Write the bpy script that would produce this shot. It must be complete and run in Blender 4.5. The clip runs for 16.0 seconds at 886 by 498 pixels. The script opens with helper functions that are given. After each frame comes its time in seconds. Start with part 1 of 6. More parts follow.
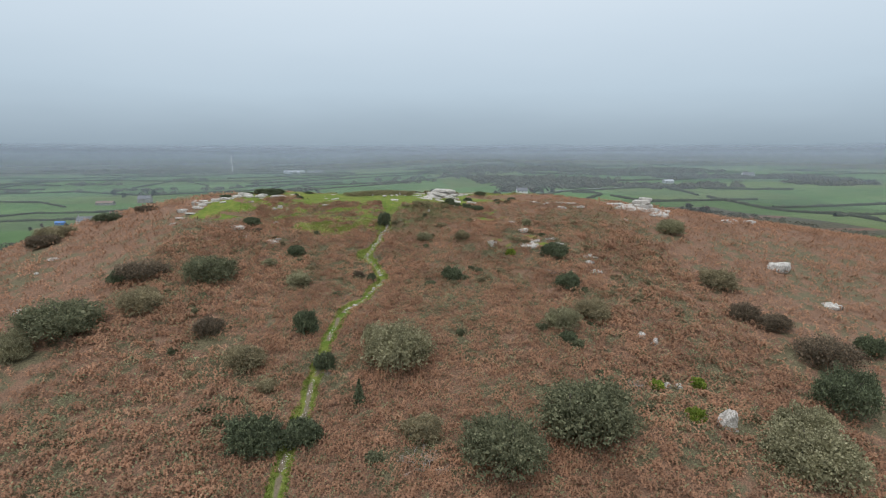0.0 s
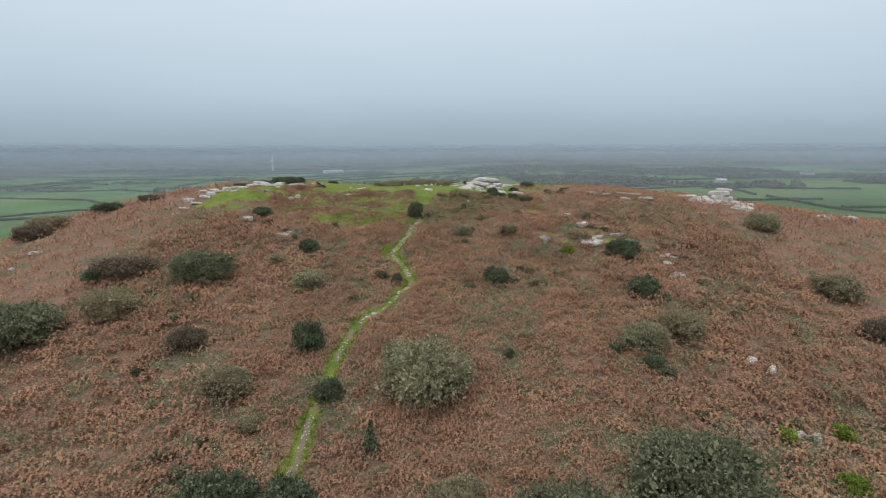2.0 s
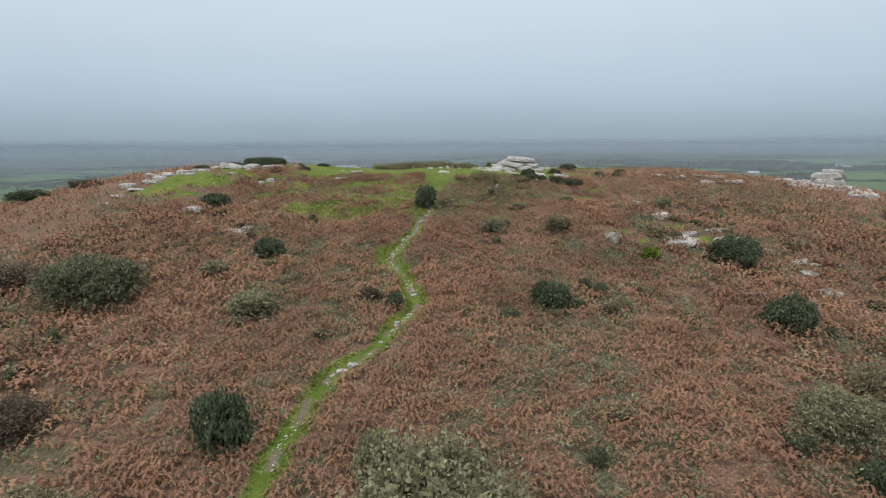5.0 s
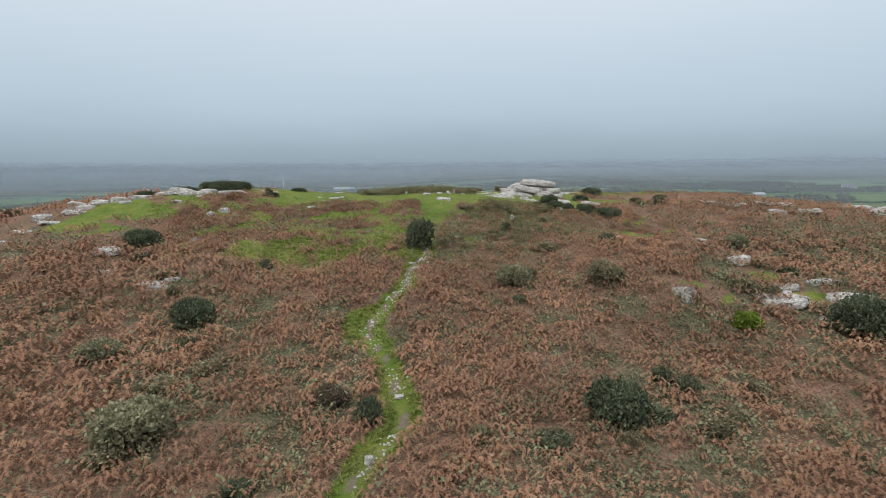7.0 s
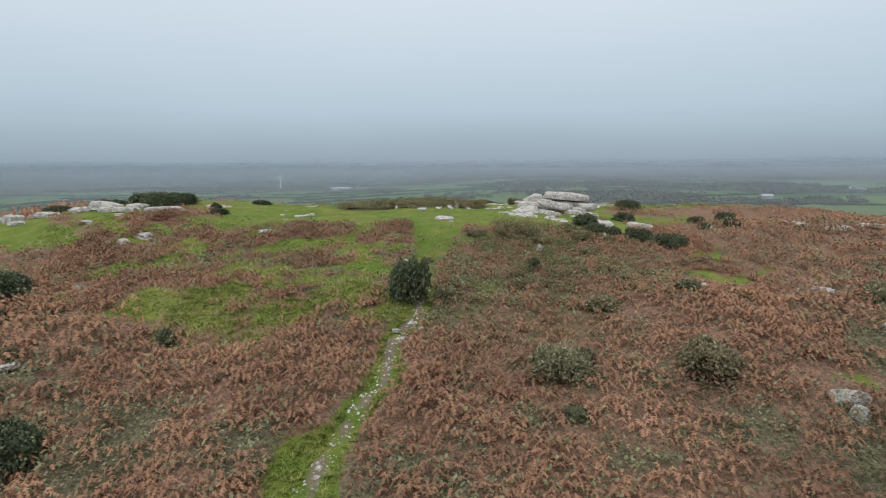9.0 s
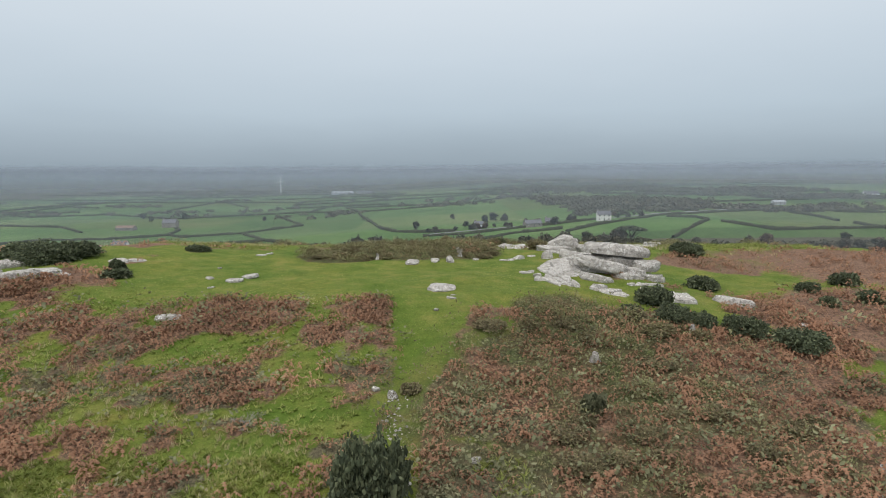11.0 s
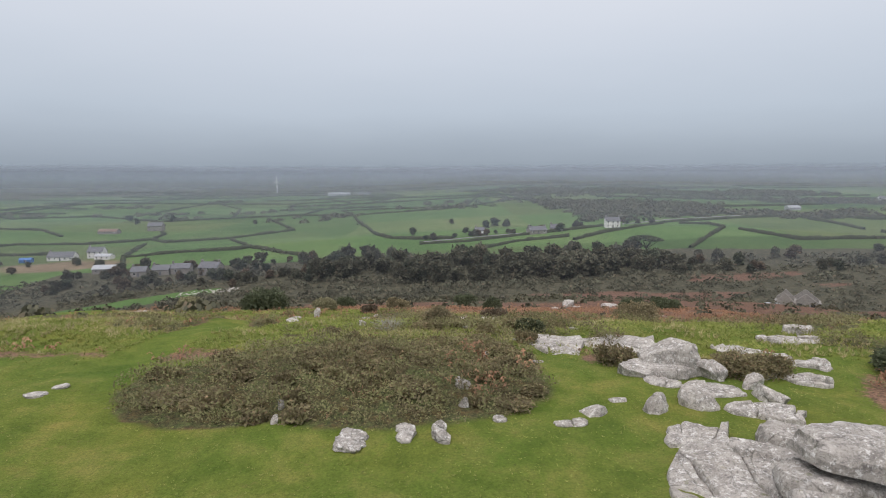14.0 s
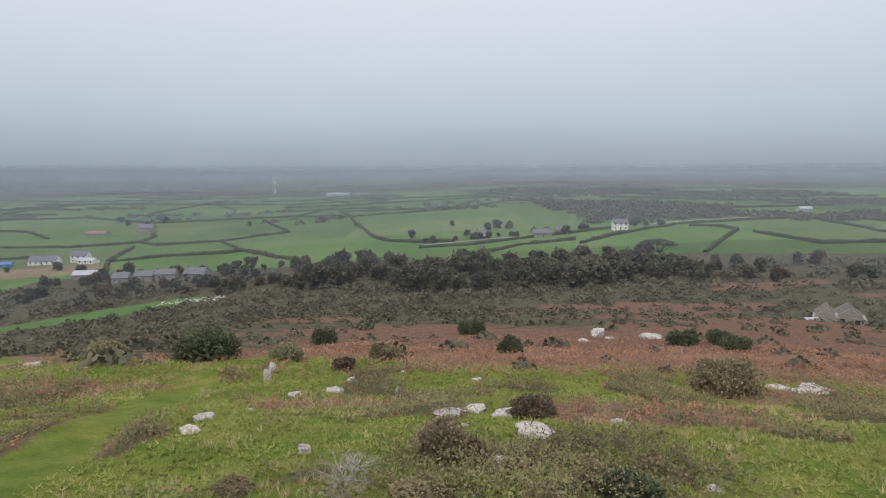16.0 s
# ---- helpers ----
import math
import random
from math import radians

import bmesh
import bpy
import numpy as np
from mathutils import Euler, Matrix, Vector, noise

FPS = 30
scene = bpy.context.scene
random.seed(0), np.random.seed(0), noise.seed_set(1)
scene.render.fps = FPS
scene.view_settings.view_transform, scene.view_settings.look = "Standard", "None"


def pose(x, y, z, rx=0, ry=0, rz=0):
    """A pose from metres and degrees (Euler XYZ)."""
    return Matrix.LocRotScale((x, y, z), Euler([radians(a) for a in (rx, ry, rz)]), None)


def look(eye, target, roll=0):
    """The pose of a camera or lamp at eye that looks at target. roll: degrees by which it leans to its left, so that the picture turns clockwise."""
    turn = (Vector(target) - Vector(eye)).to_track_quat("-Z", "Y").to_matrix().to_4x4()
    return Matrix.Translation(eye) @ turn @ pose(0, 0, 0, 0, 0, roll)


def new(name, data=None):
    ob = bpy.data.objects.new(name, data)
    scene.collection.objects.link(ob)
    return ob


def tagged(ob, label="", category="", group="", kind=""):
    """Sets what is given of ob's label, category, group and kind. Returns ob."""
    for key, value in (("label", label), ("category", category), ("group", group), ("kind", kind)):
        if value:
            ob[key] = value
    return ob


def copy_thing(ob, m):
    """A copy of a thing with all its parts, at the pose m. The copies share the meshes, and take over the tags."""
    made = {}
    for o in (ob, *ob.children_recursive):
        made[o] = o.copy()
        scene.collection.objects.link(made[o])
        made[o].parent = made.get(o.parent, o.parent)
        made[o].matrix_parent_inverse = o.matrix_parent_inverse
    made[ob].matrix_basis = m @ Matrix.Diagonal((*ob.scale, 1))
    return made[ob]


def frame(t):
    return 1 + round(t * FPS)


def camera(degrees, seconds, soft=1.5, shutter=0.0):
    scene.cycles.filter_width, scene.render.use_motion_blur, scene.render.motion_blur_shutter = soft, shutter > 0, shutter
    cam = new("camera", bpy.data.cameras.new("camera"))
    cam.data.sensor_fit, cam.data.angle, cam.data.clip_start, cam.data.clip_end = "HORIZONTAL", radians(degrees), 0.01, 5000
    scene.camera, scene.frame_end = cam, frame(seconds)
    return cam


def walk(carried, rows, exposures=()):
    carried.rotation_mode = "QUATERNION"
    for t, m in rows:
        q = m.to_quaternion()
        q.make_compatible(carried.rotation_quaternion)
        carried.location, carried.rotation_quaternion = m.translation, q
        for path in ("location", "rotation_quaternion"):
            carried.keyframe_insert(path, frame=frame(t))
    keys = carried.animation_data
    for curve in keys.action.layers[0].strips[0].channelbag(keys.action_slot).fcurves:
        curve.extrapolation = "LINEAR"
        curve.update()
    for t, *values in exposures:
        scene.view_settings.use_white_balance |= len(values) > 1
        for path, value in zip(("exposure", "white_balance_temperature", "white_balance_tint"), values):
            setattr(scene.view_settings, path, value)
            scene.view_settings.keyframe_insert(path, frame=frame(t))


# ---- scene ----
cam = camera(75.4, 16.0, soft=1.0)
PATH = [
    # seconds, x, y, z, tilt, lean, heading
    (0, -1.528, -92.974, 5.108, -5.494, -9.692, 0.009),
    (0.5, -1.086, -88.551, 4.218, -4.338, -9.599, -0.010),
    (1, -0.765, -84.093, 3.267, -3.263, -9.607, -0.127),
    (1.5, -0.554, -79.604, 2.273, -2.339, -9.610, -0.099),
    (2, -0.437, -75.088, 1.265, -1.643, -9.578, -0.085),
    (2.5, -0.385, -70.552, 0.294, -0.921, -9.638, 0.008),
    (3, -0.364, -66.004, -0.583, -0.281, -9.825, 0.171),
    (5.5, -0.368, -43.282, -2.774, -0.139, -9.950, -0.429),
    (6, -0.399, -38.755, -2.812, -0.155, -9.015, -0.446),
    (6.5, -0.441, -34.228, -2.765, -0.213, -7.843, -0.527),
    (7, -0.488, -29.699, -2.656, -0.286, -7.842, -0.484),
    (7.5, -0.530, -25.166, -2.495, -0.331, -7.917, -0.447),
    (8, -0.556, -20.636, -2.267, -0.428, -8.076, -0.479),
    (10.5, -0.183, 1.789, 0.197, -0.294, -7.626, -0.244),
    (11, -0.017, 6.426, 1.167, -0.210, -7.647, -0.399),
    (11.5, 0.070, 11.002, 2.214, -0.210, -7.719, -0.253),
    (12, 0.257, 15.406, 2.748, -0.287, -7.643, -0.210),
    (12.5, 0.503, 19.845, 2.861, -0.257, -7.665, -0.297),
    (13, 0.666, 24.431, 2.850, -0.264, -7.631, -0.245),
    (13.5, 0.737, 28.929, 2.894, -0.262, -7.588, -0.164),
    (14, 0.702, 33.621, 2.954, -0.292, -7.602, -0.129),
    (14.5, 0.650, 38.164, 2.977, -0.280, -7.588, -0.140),
    (15, 0.533, 42.711, 2.987, -0.309, -7.587, -0.133),
    (15.5, 0.518, 47.266, 3.007, -0.316, -7.618, -0.129),
    (16, 0.479, 51.740, 3.024, -0.313, -7.608, -0.145),
]


def aim(x, y, z, heading, tilt, lean):
    return pose(x, y, z, 0, 0, heading) @ pose(0, 0, 0, 90 + tilt) @ pose(0, 0, 0, 0, 0, lean)


walk(cam, [(t, aim(*p)) for t, *p in PATH], [(0, 0.24, 6300, 11), (8, 0.18, 6300, 11), (10.5, 0.18, 6450, 11), (12.5, 0.15, 6600, 18), (16, 0.2, 6600, 18)])

# ---- sky and light: low grey overcast; mist and haze come from rings below ----
world = bpy.data.worlds.new("overcast")
scene.world = world
world.use_nodes = True
wt = world.node_tree
wt.nodes.clear()


def wnode(kind, **inputs):
    n = wt.nodes.new(kind)
    for key, value in inputs.items():
        n.inputs[key.replace("_", " ")].default_value = value
    return n


w_co = wnode("ShaderNodeTexCoord")
w_sep = wnode("ShaderNodeSeparateXYZ")
wt.links.new(w_co.outputs["Generated"], w_sep.inputs[0])
w_map = wnode("ShaderNodeMapping")
w_map.inputs["Scale"].default_value = (1.3, 1.3, 5)
wt.links.new(w_co.outputs["Generated"], w_map.inputs["Vector"])
w_noise = wnode("ShaderNodeTexNoise", Scale=1.6, Detail=5.0, Roughness=0.55)
wt.links.new(w_map.outputs[0], w_noise.inputs["Vector"])
w_shift = wnode("ShaderNodeMath")
w_shift.operation = "MULTIPLY_ADD"
wt.links.new(w_noise.outputs["Fac"], w_shift.inputs[0])
w_shift.inputs[1].default_value = 0.05
w_base = wnode("ShaderNodeMath")
w_base.operation = "ADD"
w_base.inputs[1].default_value = 0.025
wt.links.new(w_sep.outputs["Z"], w_base.inputs[0])
wt.links.new(w_base.outputs[0], w_shift.inputs[2])
w_ramp = wnode("ShaderNodeValToRGB")
CLOUD = [(0.0, (0.235, 0.300, 0.350)), (0.045, (0.25, 0.318, 0.372)), (0.085, (0.315, 0.390, 0.450)), (0.15, (0.440, 0.530, 0.595)),
         (0.24, (0.54, 0.625, 0.685)), (0.36, (0.66, 0.73, 0.775)), (0.62, (0.98, 1.03, 1.07)), (1.0, (1.25, 1.29, 1.33))]
while len(w_ramp.color_ramp.elements) < len(CLOUD):
    w_ramp.color_ramp.elements.new(0.5)
for e, (at, c) in zip(w_ramp.color_ramp.elements, CLOUD):
    e.position, e.color = at, (*c, 1)
wt.links.new(w_shift.outputs[0], w_ramp.inputs["Fac"])
w_sky = wnode("ShaderNodeTexSky")
w_sky.sky_type, w_sky.sun_disc = "NISHITA", False
w_sky.sun_elevation, w_sky.sun_rotation = radians(38), radians(200)
w_skyb = wnode("ShaderNodeBackground", Strength=0.05)
wt.links.new(w_sky.outputs[0], w_skyb.inputs["Color"])
w_cloudb = wnode("ShaderNodeBackground", Strength=1.0)
wt.links.new(w_ramp.outputs["Color"], w_cloudb.inputs["Color"])
w_mix = wnode("ShaderNodeMixShader", Fac=0.93)
wt.links.new(w_skyb.outputs[0], w_mix.inputs[1])
wt.links.new(w_cloudb.outputs[0], w_mix.inputs[2])
w_out = wnode("ShaderNodeOutputWorld")
wt.links.new(w_mix.outputs[0], w_out.inputs["Surface"])

sun = new("sun", bpy.data.lights.new("sun", "SUN"))
sun.data.energy, sun.data.angle, sun.data.color = 1.2, radians(40), (1.0, 0.96, 0.9)
sun.matrix_world = look((0, 0, 200), (60, 110, 0))

# ---- materials ----
def srgb(r, g, b):
    return tuple((v / 255 / 12.92 if v <= 10 else ((v / 255 + 0.055) / 1.055) ** 2.4) for v in (r, g, b))


class Mat:
    """A small helper for node materials."""

    def __init__(self, name, rough=0.9, spec=0.2):
        self.m = bpy.data.materials.new(name)
        self.m.use_nodes = True
        self.t = self.m.node_tree
        self.b = self.t.nodes["Principled BSDF"]
        self.b.inputs["Roughness"].default_value = rough
        self.b.inputs["Specular IOR Level"].default_value = spec

    def node(self, kind, **inputs):
        n = self.t.nodes.new(kind)
        for key, value in inputs.items():
            n.inputs[key.replace("_", " ")].default_value = value
        return n

    def link(self, a, b):
        self.t.links.new(a, b)

    def where(self):
        if not hasattr(self, "_pos"):
            self._pos = self.node("ShaderNodeNewGeometry").outputs["Position"]
        return self._pos

    def noise(self, scale, detail=4.0, rough=0.6, stretch=None):
        n = self.node("ShaderNodeTexNoise", Scale=scale, Detail=detail, Roughness=rough)
        v = self.where()
        if stretch:
            mp = self.node("ShaderNodeMapping")
            mp.inputs["Scale"].default_value = stretch
            self.link(v, mp.inputs["Vector"])
            v = mp.outputs[0]
        self.link(v, n.inputs["Vector"])
        return n.outputs["Fac"]

    def ramp(self, fac, stops):
        r = self.node("ShaderNodeValToRGB")
        while len(r.color_ramp.elements) < len(stops):
            r.color_ramp.elements.new(0.5)
        for e, (at, c) in zip(r.color_ramp.elements, stops):
            e.position = at
            e.color = (*c, 1) if len(c) == 3 else c
        self.link(fac, r.inputs["Fac"])
        return r.outputs["Color"]

    def between(self, fac, lo, hi):
        n = self.node("ShaderNodeMapRange", From_Min=lo, From_Max=hi)
        n.interpolation_type = "SMOOTHSTEP"
        self.link(fac, n.inputs["Value"])
        return n.outputs["Result"]

    def mix(self, fac, a, b):
        n = self.node("ShaderNodeMix")
        n.data_type = "RGBA"
        for sock, v in ((n.inputs[0], fac), (n.inputs[6], a), (n.inputs[7], b)):
            if isinstance(v, (int, float)):
                sock.default_value = v
            elif isinstance(v, tuple):
                sock.default_value = (*v, 1)
            else:
                self.link(v, sock)
        return n.outputs[2]

    def scale(self, colour, fac):
        n = self.node("ShaderNodeMix")
        n.data_type, n.blend_type = "RGBA", "MULTIPLY"
        n.inputs[0].default_value = 1
        for sock, v in ((n.inputs[6], colour), (n.inputs[7], fac)):
            if isinstance(v, tuple):
                sock.default_value = (*v, 1)
            else:
                self.link(v, sock)
        return n.outputs[2]

    def maths(self, op, a, b):
        n = self.node("ShaderNodeMath")
        n.operation = op
        for sock, v in ((n.inputs[0], a), (n.inputs[1], b)):
            if isinstance(v, (int, float)):
                sock.default_value = v
            else:
                self.link(v, sock)
        return n.outputs[0]

    def island(self):
        return self.node("ShaderNodeNewGeometry").outputs["Random Per Island"]

    def thing(self):
        return self.node("ShaderNodeObjectInfo").outputs["Random"]

    def attr(self, name):
        n = self.node("ShaderNodeAttribute")
        n.attribute_name = name
        return n.outputs["Fac"]

    def colour(self, c):
        if isinstance(c, tuple):
            self.b.inputs["Base Color"].default_value = (*c, 1)
        else:
            self.link(c, self.b.inputs["Base Color"])
        return self

    def relief(self, fac, strength=0.5, distance=0.05):
        n = self.node("ShaderNodeBump", Strength=strength, Distance=distance)
        self.link(fac, n.inputs["Height"])
        self.link(n.outputs[0], self.b.inputs["Normal"])
        return self


def leaf_mat(name, stops, patch=6.0, clear=0.25, rough=0.75, dull=0.35, clump=0.0, plant=0.0):
    """Foliage: each leaf takes its own tone, and whole patches lean lighter or darker."""
    m = Mat(name, rough, 0.2)
    pick = m.island()
    if clump:
        lump = m.between(m.noise(1.9, 4, 0.65), 0.30, 0.70)
        pick = m.maths("ADD", m.maths("MULTIPLY", pick, 1 - clump), m.maths("MULTIPLY", lump, clump))
    if plant:
        pick = m.maths("ADD", m.maths("MULTIPLY", pick, 1 - plant), m.maths("MULTIPLY", m.attr("tone"), plant))
    tone = m.ramp(pick, stops)
    drift = m.ramp(m.noise(1.0 / patch, 3), [(0.3, (1 - dull,) * 3), (0.7, (1 + dull * 0.6,) * 3)])
    col = m.scale(tone, drift)
    m.colour(col)
    tr = m.node("ShaderNodeBsdfTranslucent")
    m.link(col, tr.inputs["Color"])
    mx = m.node("ShaderNodeMixShader", Fac=clear)
    out = m.t.nodes["Material Output"]
    m.link(m.b.outputs[0], mx.inputs[1])
    m.link(tr.outputs[0], mx.inputs[2])
    m.link(mx.outputs[0], out.inputs["Surface"])
    return m.m


BRACKEN = leaf_mat("dead_bracken", [(0.0, (0.155, 0.108, 0.073)), (0.25, (0.24, 0.145, 0.093)), (0.5, (0.325, 0.180, 0.110)), (0.7, (0.385, 0.215, 0.130)),
                                    (0.88, (0.42, 0.272, 0.168)), (1.0, (0.37, 0.335, 0.19))], 9, 0.25, 0.85, 0.24, 0.3, 0.55)
BRAMBLE = leaf_mat("bramble_leaf", [(0.0, (0.10, 0.105, 0.06)), (0.5, (0.19, 0.195, 0.105)), (0.85, (0.29, 0.285, 0.16)),
                                    (1.0, (0.30, 0.22, 0.135))], 5, 0.2, 0.8, 0.3, 0.0, 0.5)
HEATHER = leaf_mat("heather", [(0.0, (0.11, 0.088, 0.058)), (0.3, (0.165, 0.135, 0.08)), (0.55, (0.215, 0.21, 0.10)), (0.7, (0.22, 0.235, 0.10)),
                               (0.84, (0.27, 0.185, 0.11)), (1.0, (0.36, 0.21, 0.13))], 5, 0.2, 0.85, 0.3, 0.4, 0.5)
TURF = leaf_mat("rough_grass", [(0.0, (0.16, 0.215, 0.043)), (0.4, (0.235, 0.285, 0.07)), (0.75, (0.36, 0.36, 0.125)),
                                (1.0, (0.52, 0.46, 0.25))], 4, 0.4, 0.75, 0.3, 0.3, 0.4)
STRAW = leaf_mat("dry_grass", [(0.0, (0.32, 0.28, 0.13)), (0.5, (0.50, 0.43, 0.23)), (1.0, (0.64, 0.56, 0.35))], 3, 0.45)
LEAF_DARK = leaf_mat("dark_evergreen_leaf", [(0.0, (0.055, 0.068, 0.042)), (0.6, (0.108, 0.130, 0.072)), (1.0, (0.18, 0.20, 0.112))], 2, 0.15, 0.7)
LEAF_GREY = leaf_mat("grey_green_leaf", [(0.0, (0.16, 0.155, 0.09)), (0.6, (0.29, 0.275, 0.16)), (1.0, (0.41, 0.38, 0.24))], 2, 0.25, 0.8)
LEAF_HEATH = leaf_mat("heather_leaf", [(0.0, (0.14, 0.115, 0.072)), (0.5, (0.23, 0.20, 0.112)), (0.8, (0.27, 0.26, 0.13)), (1.0, (0.34, 0.23, 0.145))], 2, 0.2, 0.85)
LEAF_SAGE = leaf_mat("sage_green_leaf", [(0.0, (0.085, 0.095, 0.056)), (0.6, (0.165, 0.172, 0.098)), (1.0, (0.25, 0.25, 0.15))], 2, 0.25, 0.8)
LEAF_OLIVE = leaf_mat("olive_leaf", [(0.0, (0.15, 0.135, 0.08)), (0.6, (0.27, 0.235, 0.14)), (1.0, (0.38, 0.31, 0.19))], 2, 0.25, 0.75)
LEAF_LIME = leaf_mat("fresh_green_leaf", [(0.0, (0.10, 0.15, 0.02)), (0.6, (0.20, 0.28, 0.04)), (1.0, (0.32, 0.36, 0.07))], 2, 0.3, 0.7)
LEAF_BROWN = leaf_mat("browning_leaf", [(0.0, (0.085, 0.07, 0.05)), (0.6, (0.16, 0.13, 0.09)), (1.0, (0.25, 0.18, 0.12))], 2, 0.25, 0.8)
LEAF_FAR = leaf_mat("woodland_leaf", [(0.0, (0.092, 0.094, 0.066)), (0.5, (0.125, 0.127, 0.086)), (0.85, (0.158, 0.150, 0.102)),
                                      (1.0, (0.175, 0.142, 0.097))], 9, 0.2, 0.85, 0.45)
HEDGE = leaf_mat("hedge_leaf", [(0.0, (0.06, 0.072, 0.05)), (0.6, (0.10, 0.114, 0.076)), (1.0, (0.145, 0.148, 0.098))], 25, 0.1, 0.85, 0.35)


def bark_mat(name, a, b):
    m = Mat(name, 0.9)
    m.colour(m.ramp(m.noise(9, 5, 0.6, (1, 1, 0.3)), [(0.3, a), (0.7, b)]))
    m.relief(m.noise(30, 3), 0.6, 0.01)
    return m.m


BARK = bark_mat("bark", (0.06, 0.05, 0.04), (0.14, 0.12, 0.10))
TWIG = bark_mat("bare_grey_twig", (0.22, 0.20, 0.18), (0.40, 0.38, 0.35))


def granite():
    m = Mat("granite", 0.92, 0.2)
    base = m.ramp(m.noise(0.8, 6, 0.65), [(0.25, (0.30, 0.277, 0.245)), (0.5, (0.475, 0.445, 0.40)), (0.75, (0.62, 0.59, 0.54))])
    col = m.scale(base, m.ramp(m.noise(42, 3, 0.8), [(0.3, (0.80,) * 3), (0.7, (1.12,) * 3)]))
    # dark and pale lichen in ragged spots
    blotch = m.between(m.noise(2.6, 9, 0.85), 0.505, 0.555)
    col = m.mix(m.maths("MULTIPLY", blotch, 0.5), col, (0.13, 0.125, 0.115))
    spots = m.between(m.noise(13, 6, 0.8), 0.535, 0.575)
    col = m.mix(m.maths("MULTIPLY", spots, 0.6), col, (0.13, 0.125, 0.12))
    pale = m.maths("MULTIPLY", m.between(m.noise(5.5, 7, 0.8), 0.54, 0.58), m.between(m.noise(0.9, 3), 0.30, 0.48))
    col = m.mix(m.maths("MULTIPLY", pale, 0.85), col, (0.74, 0.735, 0.70))
    streak = m.between(m.noise(1.5, 6, 0.75, (1, 1, 0.35)), 0.54, 0.66)
    col = m.mix(m.maths("MULTIPLY", streak, 0.35), col, (0.17, 0.165, 0.14))
    gold = m.between(m.noise(1.7, 6, 0.8, (1.3, 1, 1)), 0.60, 0.72)
    col = m.mix(m.maths("MULTIPLY", gold, 0.5), col, (0.34, 0.315, 0.18))
    # joints and cracks
    warp = m.node("ShaderNodeTexNoise", Scale=1.1, Detail=4.0)
    m.link(m.where(), warp.inputs["Vector"])
    add = m.node("ShaderNodeVectorMath")
    add.operation = "MULTIPLY_ADD"
    m.link(warp.outputs["Color"], add.inputs[0])
    add.inputs[1].default_value = (0.35, 0.35, 0.35)
    m.link(m.where(), add.inputs[2])
    cell = m.node("ShaderNodeTexVoronoi", Scale=0.45)
    cell.feature = "DISTANCE_TO_EDGE"
    m.link(add.outputs[0], cell.inputs["Vector"])
    crack = m.maths("SUBTRACT", 1.0, m.between(cell.outputs["Distance"], 0.002, 0.012))
    col = m.mix(m.maths("MULTIPLY", crack, 0.3), col, (0.05, 0.048, 0.04))
    up = m.node("ShaderNodeSeparateXYZ")
    m.link(m.node("ShaderNodeNewGeometry").outputs["Normal"], up.inputs[0])
    moss = m.maths("MULTIPLY", m.between(m.noise(2.3, 5, 0.7, (0.8, 1.2, 1)), 0.62, 0.72), m.between(up.outputs[2], 0.3, 0.9))
    col = m.mix(m.maths("MULTIPLY", moss, 0.7), col, (0.15, 0.165, 0.06))
    m.colour(col)
    relief = m.maths("ADD", m.noise(6, 8, 0.75), m.maths("MULTIPLY", m.noise(40, 3), 0.25))
    m.relief(m.maths("SUBTRACT", relief, m.maths("MULTIPLY", crack, 0.3)), 1.0, 0.09)
    return m.m


GRANITE = granite()


